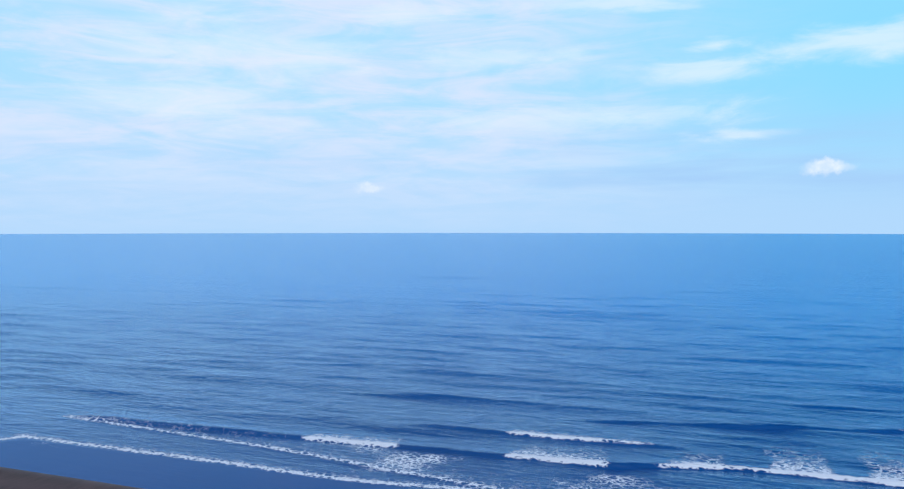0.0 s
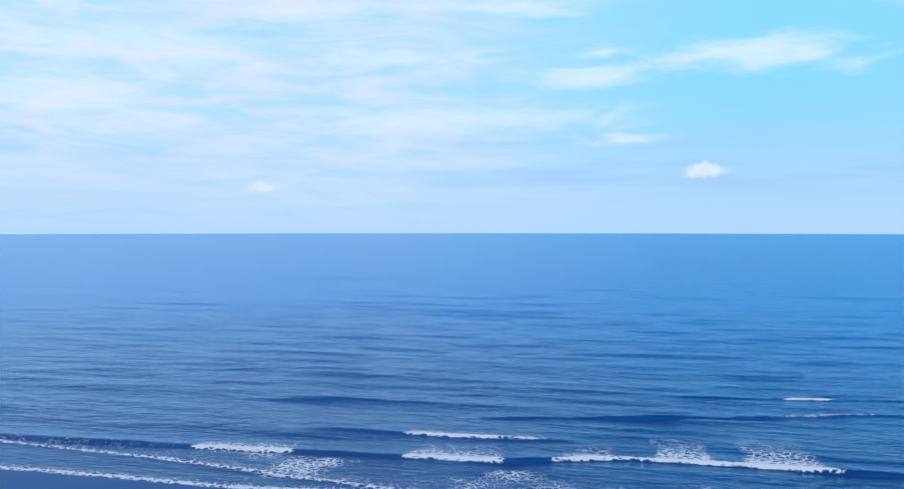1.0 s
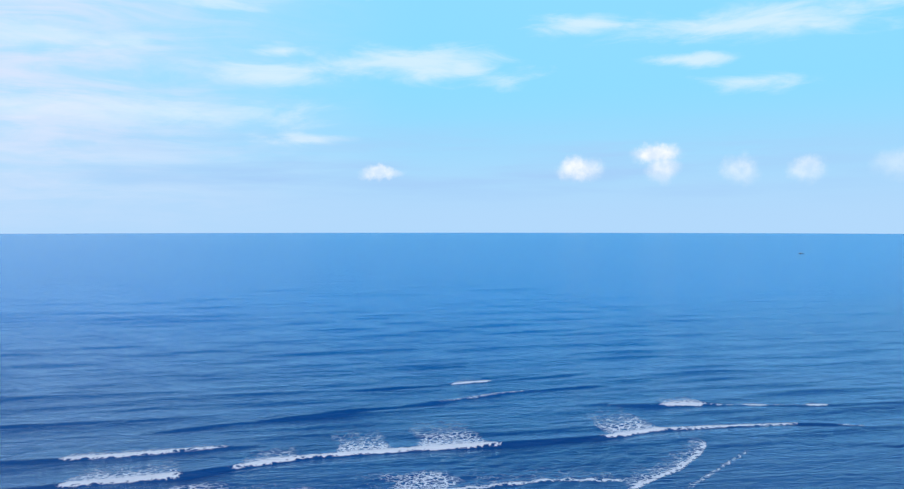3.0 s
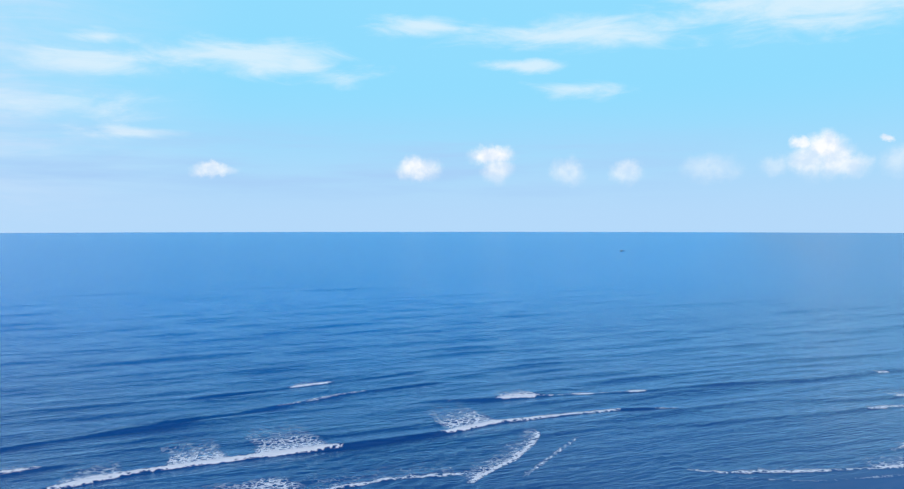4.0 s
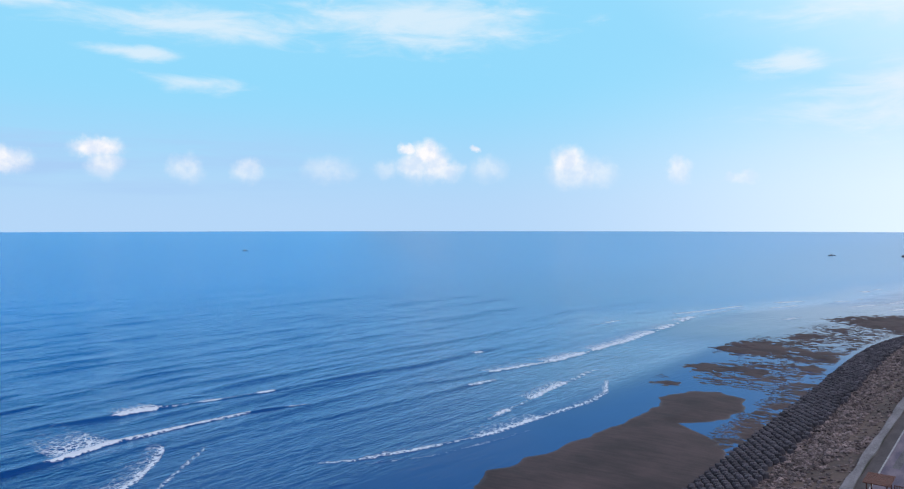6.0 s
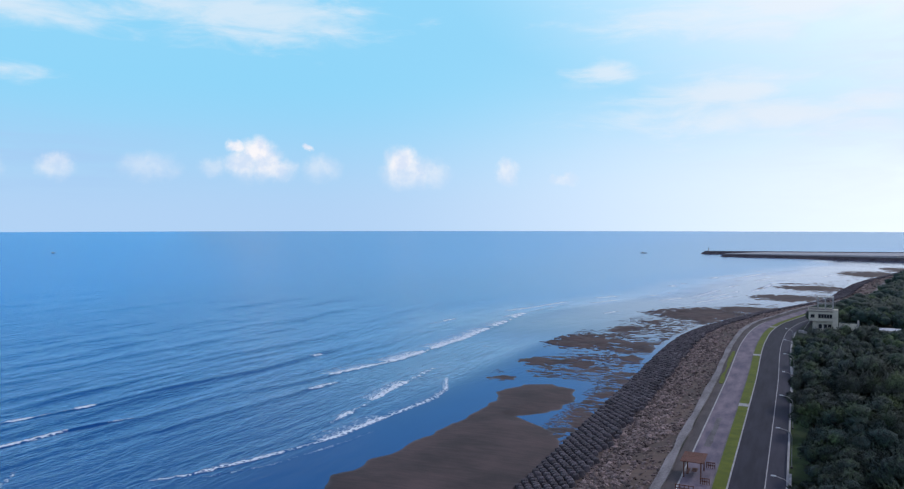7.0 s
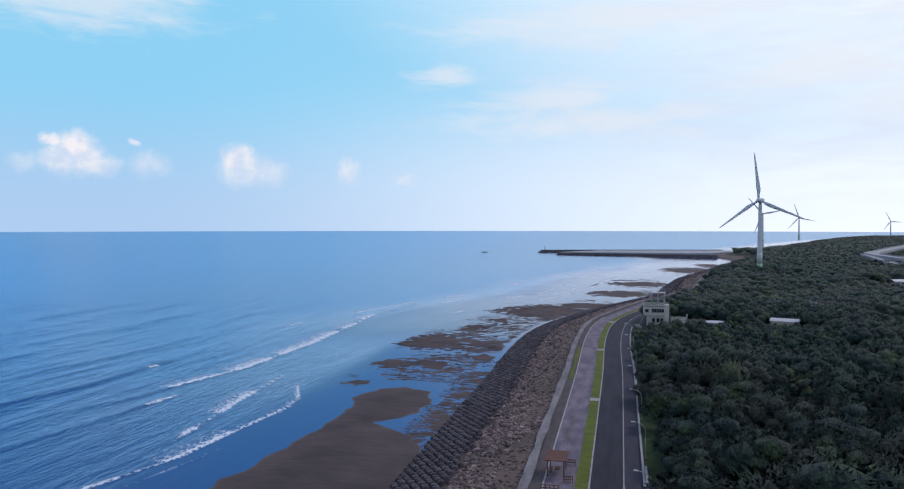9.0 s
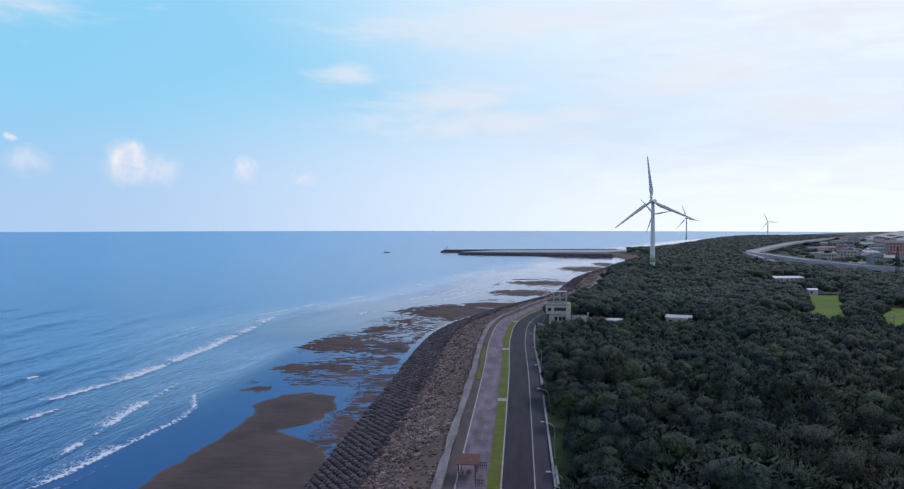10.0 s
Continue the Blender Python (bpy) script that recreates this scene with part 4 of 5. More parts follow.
def wood():
    rng = np.random.default_rng(11)

    def shrub(x, y):
        return 4 < x < 72 and 222 < y < 300 or 84 < x < 124 and 545 < y < 652 or 92 < x < 152 and 255 < y < 332 or 108 < x < 180 and 225 < y < 302

    protos = [tree_proto(100 + i, h, w) for i, (h, w) in enumerate(((7.2, 4.6), (8.4, 5.6), (6.0, 4.4), (9.4, 5.0), (7.6, 6.4)))]
    spots = []
    y = 84.0
    while y < 2450:
        st = 5.4 if y < 330 else 5.4 + (y - 330) * 0.010
        x0 = float(shift(y)) + (5 if y < 440 else -6)
        x1 = 20 + y * 0.60
        x = x0 + rng.uniform(0, st)
        while x < x1:
            px, py = x + rng.uniform(-0.45, 0.45) * st, y + rng.uniform(-0.45, 0.45) * st
            lane = px - float(np.interp(py, HIGHWAY_Y, HIGHWAY_X))
            thin = 0.0 if py < 540 else 1.0 if abs(lane) < 13 else (0.84 if py < 1500 else 0.95) if lane > 0 else 0.5 if lane > -40 and py < 860 else 0.0
            if not open_ground(px, py) and rng.random() >= thin:
                spots.append((px, py, st))
                if shrub(px, py):
                    spots.append((px + 2.4, py + 1.2, st))
            x += st
        y += st
    near = [s for s in spots if s[1] < 215][:300]
    taken = set(near)
    rest = [s for s in spots if s not in taken]
    used = [False] * len(protos)

    def lie(group):
        g = np.array([(s[0], s[1]) for s in group])
        return ground_z(g[:, 0], g[:, 1]), 0.52 + 0.95 * vnoise(g[:, 0] * 0.045, g[:, 1] * 0.045, 2)

    low, grown = lie(near)
    for k, (px, py, st) in enumerate(near):
        i = int(rng.integers(0, len(protos)))
        size = rng.uniform(0.8, 1.3) * grown[k]
        zz = low[k]
        if px - float(shift(py)) < 12:
            size *= 0.88
        m = Matrix.LocRotScale((px, py, zz), Euler((0, 0, rng.uniform(0, 6.28))), (size * rng.uniform(0.9, 1.15), size * rng.uniform(0.9, 1.15), size * rng.uniform(0.85, 1.1)))
        if not used[i]:
            protos[i].matrix_world = m
            used[i] = True
        else:
            copy_thing(protos[i], m)
    mids = [crown_arrays(np.random.default_rng(300 + i), 7.8, 5.4, 10, 300, ICO1, 0.6, 0.86) for i in range(5)]
    fars = [crown_arrays(np.random.default_rng(400 + i), 7.6, 5.2, 5, 70, ICO1, 0.75, 0.88) for i in range(5)]
    vast = [crown_arrays(np.random.default_rng(500 + i), 8.0, 4.6, 2, 12, ICO1, 1.3, 0.9) for i in range(4)]
    Vs, Fs, Ns, at = [], [], [], 0
    low, grown = lie(rest)
    for k, (px, py, st) in enumerate(rest):
        kit = mids if py < 330 else fars if py < 620 else vast
        V, F, nn = kit[int(rng.integers(0, len(kit)))]
        a, s = rng.uniform(0, 6.28), rng.uniform(0.7, 1.15) * st / 5.2
        s *= grown[k] * (0.42 if 84 < px < 124 and 545 < py < 652 or 145 < px < 200 and 460 < py < 540 else 0.5 if px > 92 and shrub(px, py) else 0.68 if shrub(px, py) else 1.0)
        if py > 330:
            s *= 1.22
        sz = min(s, 1.0 + 0.25 * (s - 1), 1.2 if py < 620 else 1.0)
        R = np.array([[math.cos(a) * s, -math.sin(a) * s, 0], [math.sin(a) * s, math.cos(a) * s, 0], [0, 0, sz]])
        zz = low[k]
        Vs.append(V @ R.T + np.array([px, py, zz - 0.2]))
        Ns.append(nn @ (R / np.array([[s, s, sz]])).T)
        Fs.append(F + at)
        at += len(V)
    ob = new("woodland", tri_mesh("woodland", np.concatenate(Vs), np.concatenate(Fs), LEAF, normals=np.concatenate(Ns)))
    tagged(ob, "dense dark green coastal woodland canopy", "woodland", kind="stuff")


wood()


# ---- embankment: armour blocks and rubble ----
def block_arrays(sides=8, fine=True):
    """One armour block: a stout eight-sided stub on a splayed foot, with a sunk crown."""
    rings = [(0.70, -0.3), (0.66, 0.15), (0.60, 0.78), (0.50, 0.92), (0.26, 0.94)]
    if not fine:
        rings = rings[:1] + rings[2:4]
    V, F = [], []
    for r, z in rings:
        for q in range(sides):
            a = 2 * math.pi * q / sides + 0.39
            V.append((r * math.cos(a), r * math.sin(a), z))
    V.append((0, 0, 0.86))
    for j in range(len(rings) - 1):
        for q in range(sides):
            a, b = j * sides + q, j * sides + (q + 1) % sides
            F += [(a, b, b + sides), (a, b + sides, a + sides)]
    k = sides * (len(rings) - 1)
    F += [(k + q, k + (q + 1) % sides, len(V) - 1) for q in range(sides)]
    return np.array(V), np.array(F)


def slope_z(n):
    return float(np.interp(n, [-38.6, -27.3, -15.4], [-0.15, 2.1, 4.0]))


def embankment():
    rng = np.random.default_rng(21)
    V, F = block_arrays()
    V1, F1 = block_arrays(6, False)
    root = thing("armour_slope", "dark concrete armour blocks laid in rows on the sea slope", "sea defence", (0, 0, 0), kind="structure")
    me = tri_mesh("armour_block", V, F, ARMOUR)
    tilt = Euler((0, radians(-11.5), 0)).to_matrix()
    spots = []
    y, row = 92.0, 0
    while y < 940:
        for i in range(7):
            n = -37.9 + 1.55 * i + (0.75 if row % 2 else 0)
            fade = rng.random()
            if i == 6 and fade < 0.4:
                continue
            spots.append((n + float(shift(y)) + rng.normal(0, 0.06), y + rng.normal(0, 0.06), slope_z(n) + rng.normal(0, 0.05), rng.uniform(-0.25, 0.25), rng.uniform(0.94, 1.08)))
        y += 1.42 if y < 520 else 2.2
        row += 1
    Vs, Fs, at = [], [], 0
    for k, (x, y, z, a, s) in enumerate(spots):
        m = Matrix.LocRotScale((x, y, z), None, (s, s, s)).to_4x4() @ (tilt @ Euler((rng.normal(0, 0.07), rng.normal(0, 0.07), a)).to_matrix()).to_4x4()
        if 108 < y and k < 12 * 7 + 300 and k >= 12 * 7:
            ob = new("armour_block", me)
            ob.parent = root
            ob.matrix_world = m
        else:
            M = np.array(m)
            v, f = (V, F) if y < 240 else (V1, F1)
            Vs.append(v @ M[:3, :3].T + M[:3, 3])
            Fs.append(f + at)
            at += len(v)
    ob = new("armour_blocks", tri_mesh("armour_blocks", np.concatenate(Vs), np.concatenate(Fs), ARMOUR))
    ob.parent = root
    tagged(ob, kind="stuff")
    # rubble
    root = thing("rubble_slope", "tumbled brown and grey rubble stones above the armour blocks", "rubble", (0, 0, 0), kind="structure")
    V0, F0 = ICO1
    kinds = []
    for i in range(10):
        r = np.random.default_rng(60 + i)
        v = V0 * r.uniform(0.62, 1.12, (len(V0), 1)) * np.array([1, r.uniform(0.65, 1.0), r.uniform(0.45, 0.8)])
        kinds.append(v)
    meshes = [tri_mesh("stone", v, F0, ROCK) for v in kinds]
    Vs, Fs, at, made = [], [], 0, 0
    for k in range(15400):
        far = k > 13400
        y = rng.uniform(430, 935) if far else 100 + 335 * rng.random() ** 1.15
        n = rng.uniform(-28.3, -15.9)
        bare = float(vnoise(np.array([y * 0.045 + 2]), np.array([n * 0.11]), 3)[0])
        if n > -20.5 and bare > 0.42 or n > -23 and bare > 0.62:
            if rng.random() < 0.8:
                continue
        s = rng.uniform(0.16, 0.44) * (1 + 0.9 * rng.random() ** 4) * (1.7 if far else 1.0)
        m = Matrix.LocRotScale((n + float(shift(y)), y, slope_z(n) + 0.08 * s), Euler((rng.normal(0, 0.35), rng.normal(0, 0.35), rng.uniform(0, 6.28))), (s * 1.25, s * 1.25, s))
        i = k % 10
        if y < 150 and made < 300 and s > 0.36:
            ob = new("stone", meshes[i])
            ob.parent = root
            ob.matrix_world = m
            made += 1
        else:
            M = np.array(m)
            Vs.append(kinds[i] @ M[:3, :3].T + M[:3, 3])
            Fs.append(F0 + at)
            at += len(V0)
    ob = new("stones", tri_mesh("stones", np.concatenate(Vs), np.concatenate(Fs), ROCK))
    ob.parent = root
    tagged(ob, kind="stuff")


embankment()


# ---- the coastguard house and its neighbours ----
def window(parent, x0, x1, z0, z1, y, mat=DARK):
    w = part("window", boxed(x0 - 0.06, x1 + 0.06, y - 0.05, y + 0.1, z0 - 0.06, z1 + 0.06), PAINT, parent)
    part("pane", boxed(x0, x1, y - 0.07, y, z0, z1), mat, w)
    part("sill", boxed(x0 - 0.15, x1 + 0.15, y - 0.18, y, z0 - 0.16, z0 - 0.06), CONCRETE, w)
    return w


def lookout_house():
    t = thing("lookout_house", "cream two-storey lookout house with a steel frame on its flat roof", "house", (7.8, 303, LAND), turn=0)
    part("lower_wall", boxed(1.4, 8.2, 0.9, 8.5, -0.3, 4.6), WALLP, t)
    part("upper_wall", boxed(0, 7.9, 0, 8.5, 4.6, 8.1, 0.03), WALLP, t)
    part("stair_tower", boxed(7.9, 9.7, -0.25, 4.5, -0.3, 8.9, 0.03), WALLP, t)
    part("roof_slab", boxed(-0.25, 8.0, -0.25, 8.7, 8.1, 8.35), CONCRETE, t)
    for x0, x1, y0, y1 in ((-0.25, 8.0, -0.25, -0.1), (-0.25, 8.0, 8.55, 8.7), (-0.25, -0.1, -0.1, 8.55)):
        part("parapet", boxed(x0, x1, y0, y1, 8.35, 8.85), WALLP, t)
    part("balcony", boxed(0, 1.4, 0.9, 7.5, 4.35, 4.6), CONCRETE, t)
    for i in range(5):
        window(t, 3.2 + 0.93 * i, 3.98 + 0.93 * i, 5.9, 7.2, 0)
    window(t, 0.6, 1.9, 5.9, 7.0, 0)
    for x in (3.3, 5.0, 6.4):
        window(t, x, x + 1.1, 1.9, 3.4, 0.9)
    part("door", boxed(1.7, 2.7, 0.83, 0.95, 0, 2.1), STEEL, t)
    # steel frame over the roof
    fr = part("roof_frame", boxed(2.9, 8.4, 1.6, 6.4, 13.2, 13.4), STEEL, t, "grey steel frame")
    for x in (3.1, 5.6, 8.1):
        for y in (1.8, 6.2):
            part("post", boxed(x - 0.18, x + 0.18, y - 0.18, y + 0.18, 8.35, 13.2), STEEL, fr)
    for y in (1.8, 6.2):
        part("beam", boxed(3.1, 8.1, y - 0.1, y + 0.1, 10.8, 11.0), STEEL, fr)
    for i in range(6):
        part("rail_post", boxed(2.95 + 1.04 * i, 3.05 + 1.04 * i, 1.6, 1.7, 13.4, 14.9), STEEL, fr)
    part("rail", boxed(2.9, 8.4, 1.58, 1.7, 14.8, 14.95), STEEL, fr)
    part("rail", boxed(2.9, 8.4, 6.3, 6.42, 14.8, 14.95), STEEL, fr)
    st = part("stair", boxed(-1.4, -0.2, 0.5, 1.6, -0.2, 0.1), CONCRETE, t)
    for i in range(12):
        part("step", boxed(-1.4 + 0.12 * i, -0.9 + 0.22 * i, 1.0, 2.0, 0.1 + 0.36 * i, 0.3 + 0.36 * i), CONCRETE, st)
    part("handrail", rod(bmesh.new(), (-1.6, 0.95, 1.1), (1.2, 0.95, 5.6), 0.09), PAINT, t, "white stair rail")
    part("plinth", boxed(-3.4, -1.5, -1.4, 0.6, -0.3, 0.9), PAINT, t)
    part("plinth", boxed(-1.9, -0.6, -2.6, -1.6, -0.3, 0.6), PAINT, t)


lookout_house()


def shed(at, size, turn, label, roof, wall=WALLP, rise=0.5):
    lx, ly, lz = size
    t = thing("shed", label, "shed", at, turn=turn)
    part("wall", boxed(-lx / 2, lx / 2, -ly / 2, ly / 2, -0.3, lz), wall, t)
    bm = bmesh.new()
    V = [(-lx / 2 - 0.4, -ly / 2 - 0.4, lz), (lx / 2 + 0.4, -ly / 2 - 0.4, lz), (lx / 2 + 0.4, ly / 2 + 0.4, lz), (-lx / 2 - 0.4, ly / 2 + 0.4, lz), (-lx / 2 - 0.4, 0, lz + rise), (lx / 2 + 0.4, 0, lz + rise)]
    vs = [bm.verts.new(v) for v in V]
    for f in ((0, 1, 5, 4), (2, 3, 4, 5), (3, 0, 4), (1, 2, 5), (3, 2, 1, 0)):
        bm.faces.new([vs[i] for i in f])
    part("roof", bm, roof, t)
    for i in range(max(2, int(lx / 3.5))):
        x = -lx / 2 + 1.2 + i * 3.5
        if x + 1 < lx / 2:
            part("window", boxed(x, x + 1.1, -ly / 2 - 0.05, -ly / 2 + 0.05, lz * 0.4, lz * 0.75), DARK, t)
    return t


shed((29, 281, LAND), (11, 4.5, 5.4), -6, "low long shed with a white sheet roof behind the trees", ROOFW, rise=0.6)
shed((60.3, 306, LAND), (9.4, 5.5, 3.6), -20, "small hut with a pale metal roof among the trees", ROOFW, rise=0.9)
shed((183, 546, LAND), (22, 9, 3.0), 10, "white low building with domed roofs beyond the woods", ROOFW, ROOFW, 1.2)
shed((161, 441, LAND), (5, 4, 3.6), 0, "small white hut at the edge of a field", ROOFW, ROOFW, 0.8)


def yard_wall():
    t = thing("yard_wall", "dark-topped cream boundary wall beside the lookout house", "wall", (20.3, 291.5, LAND))
    part("wall", boxed(-3.0, 2.6, -0.12, 0.12, -0.3, 5.6), WALLP, t)
    part("coping", boxed(-3.1, 2.7, -0.2, 0.2, 5.6, 5.82), DARK, t)
    part("gate_post", boxed(2.7, 3.25, -0.28, 0.28, -0.3, 6.8), PAINT, t)


yard_wall()


# ---- promenade furniture ----
def pavilion():
    t = thing("pavilion", "brown timber picnic shelter on the promenade", "shelter", (-10.4, 121.5, LAND + 0.03))
    for x in (-1.3, 1.3):
        for y in (-2.2, 2.2):
            part("post", boxed(x - 0.09, x + 0.09, y - 0.09, y + 0.09, 0, 2.5, 0.02), WOOD, t)
    for x in (-1.3, 1.3):
        part("beam", boxed(x - 0.07, x + 0.07, -2.7, 2.7, 2.5, 2.66), WOOD, t)
    roof = part("roof_deck", boxed(-1.75, 1.75, -2.8, 2.8, 2.66, 2.72), WOOD, t)
    for i in range(19):
        y = -2.8 + 0.295 * i
        part("plank", boxed(-1.8, 1.8, y, y + 0.26, 2.722, 2.77), WOOD, roof)
    part("bench", boxed(-1.1, -0.7, -1.6, 1.6, 0.38, 0.45), WOOD, t)
    part("table", boxed(-0.3, 0.5, -0.9, 0.9, 0.68, 0.75), WOOD, t)


pavilion()


def rail_fence(x0, x1, y, label):
    t = thing("rail_fence", label, "fence", (x0, y, LAND + 0.03), "timber rail fences by the shelter")
    k = 4
    for i in range(k + 1):
        x = (x1 - x0) * i / k
        part("post", boxed(x - 0.06, x + 0.06, -0.06, 0.06, 0, 1.05), WOOD, t)
    for z in (0.45, 0.9):
        part("rail", boxed(0, x1 - x0, -0.04, 0.04, z, z + 0.12), WOOD, t)


rail_fence(-8.9, -7.6, 125.5, "dark timber rail fence beside the picnic shelter")
rail_fence(-12.0, -9.4, 112.5, "dark timber rail fence across the promenade")
rail_fence(-8.9, -7.6, 117.0, "dark timber rail fence beside the picnic shelter")


def crossing(y):
    t = thing("crossing", "pale concrete slabs crossing the grass strip", "footpath", (float(shift(y)) - 7.3, y, LAND), "crossings over the grass strip")
    for i in range(5):
        part("slab", boxed(0.03 + 0.44 * i, 0.42 + 0.44 * i, -1.4, 1.4, 0.0, 0.16, 0.015), PAINT, t)


for yy in (174, 244, 314, 100):
    crossing(yy)
strip("weeds", -13.6, -12.8, 196, 248, Z, Z + 0.14, GRASS, "patchy strip of weeds along the sea path", wob=1.1, step=1.5)
strip("paint_patch", -10.6, -9.7, 138, 160, Z + 0.03, Z + 0.036, CONCRETE, "pale worn patch on the promenade", wob=0.7, step=1.0)


def street_lamp():
    t = thing("street_lamp", "slim grey street lamp with a curved arm over the road", "street lamp", (3.8 + float(shift(105)), 105, LAND), "street lamps along the road wall")
    part("base", boxed(-0.2, 0.2, -0.2, 0.2, -0.1, 0.4, 0.03), CONCRETE, t)
    part("pole", rod(bmesh.new(), (0, 0, 0.4), (0, 0, 5.2), 0.06, 0.045), STEEL, t)
    bm = bmesh.new()
    pts = [(0, 0, 5.2), (-0.2, 0, 5.8), (-0.8, 0, 6.3), (-1.9, 0, 6.6)]
    for a, b in zip(pts, pts[1:]):
        rod(bm, a, b, 0.045, 0.045, 6)
    part("arm", bm, STEEL, t)
    part("lantern", boxed(-2.45, -1.8, -0.13, 0.13, 6.52, 6.68, 0.04), ROOFW, t)
    return t


lamp = street_lamp()
for yy in (131, 157, 183, 209, 235, 261):
    copy_thing(lamp, pose(3.8 + float(shift(yy)), yy, LAND))


# ---- fields, poles, pylon ----
def sheet(name, ring, z, mat, label):
    bm = bmesh.new()
    bm.faces.new([bm.verts.new((x, y, z)) for x, y in ring])
    bmesh.ops.extrude_face_region(bm, geom=list(bm.faces))
    bmesh.ops.translate(bm, vec=(0, 0, 0.25), verts=list(bm.verts)[len(ring):])
    bmesh.ops.recalc_face_normals(bm, faces=list(bm.faces))
    ob = part(name, bm, mat, None, label)
    return tagged(ob, label, "field", kind="structure")


MEADOW = material("meadow", (0.12, 0.2, 0.012), 0.95, (0.07, 0.13, 0.01), 0.08, 14, 0.8)
sheet("meadow", [(115, 324), (133, 320), (148, 352), (172, 402), (175, 436), (152, 438), (136, 395)], LAND + 0.55, MEADOW, "bright green meadow in a clearing of the woods")
sheet("meadow", [(132, 294), (150, 288), (264, 298), (264, 382), (170, 378), (150, 336)], LAND + 0.55, MEADOW, "bright green meadow beside dark trees")


def far_fence():
    t = thing("white_fence", "long low white fence at the far edge of the meadow", "fence", (153, 442, LAND + 0.6))
    for i in range(9):
        part("post", boxed(2.8 * i - 0.1, 2.8 * i + 0.1, -0.1, 0.1, 0, 1.5), PAINT, t)
    for z in (0.6, 1.2):
        part("rail", boxed(0, 22.4, -0.06, 0.06, z, z + 0.25), PAINT, t)


far_fence()


def utility_pole(at, h, label):
    t = thing("utility_pole", label, "utility pole", at, "utility poles in the woods")
    part("pole", rod(bmesh.new(), (0, 0, -0.5), (0, 0, h), 0.17, 0.11), CONCRETE, t)
    part("crossarm", boxed(-1.1, 1.1, -0.07, 0.07, h - 0.9, h - 0.75), STEEL, t)
    part("crossarm", boxed(-0.9, 0.9, -0.07, 0.07, h - 1.9, h - 1.75), STEEL, t)
    for x in (-1.0, -0.4, 0.4, 1.0):
        part("insulator", rod(bmesh.new(), (x, 0, h - 0.75), (x, 0, h - 0.5), 0.06), ROOFW, t)


utility_pole((118, 256, LAND), 11.5, "concrete utility pole with two crossarms above the trees")
utility_pole((93, 255, LAND), 10.5, "concrete utility pole standing in the woods")
utility_pole((69, 300, LAND), 12, "slim utility pole behind the hut")


def pylon(at, h):
    t = thing("lattice_mast", "dark steel lattice mast with short arms", "mast", at)
    c = [(-1.0, -1.0), (1.0, -1.0), (1.0, 1.0), (-1.0, 1.0)]
    for x, y in c:
        part("leg", rod(bmesh.new(), (x, y, -0.3), (x * 0.35, y * 0.35, h), 0.16, 0.1, 6), DARK, t)
    for i in range(9):
        f0, f1 = i / 9, (i + 1) / 9
        for a in range(4):
            (x0, y0), (x1, y1) = c[a], c[(a + 1) % 4]
            k0, k1 = 1 - 0.65 * f0, 1 - 0.65 * f1
            part("brace", rod(bmesh.new(), (x0 * k0, y0 * k0, h * f0), (x1 * k1, y1 * k1, h * f1), 0.07, seg=5), DARK, t)
    for z in (0.8, 0.9):
        part("arm", boxed(-2.6, 2.6, -0.12, 0.12, h * z, h * z + 0.2), DARK, t)


pylon((254, 540, LAND), 25)


# ---- elevated road ----
PALE = material("pale_concrete", (0.42, 0.42, 0.44), 0.85, (0.28, 0.28, 0.3), 0.2, 9, 0.2)
BLEACHED = material("bleached_carriageway", (0.30, 0.30, 0.32), 0.6, (0.2, 0.2, 0.22), 0.1, 9, 0.1)


def sweep(pts, k):
    """A smooth line of k points through the given ones."""
    P = [Vector(p) for p in pts]
    P = [2 * P[0] - P[1]] + P + [2 * P[-1] - P[-2]]
    out = []
    for j in range(k):
        f = j / (k - 1) * (len(P) - 3)
        i = min(int(f), len(P) - 4)
        t = f - i
        a, b, c, d = P[i:i + 4]
        out.append(0.5 * ((2 * b) + (c - a) * t + (2 * a - 5 * b + 4 * c - d) * t * t + (3 * b - a - 3 * c + d) * t**3))
    return out


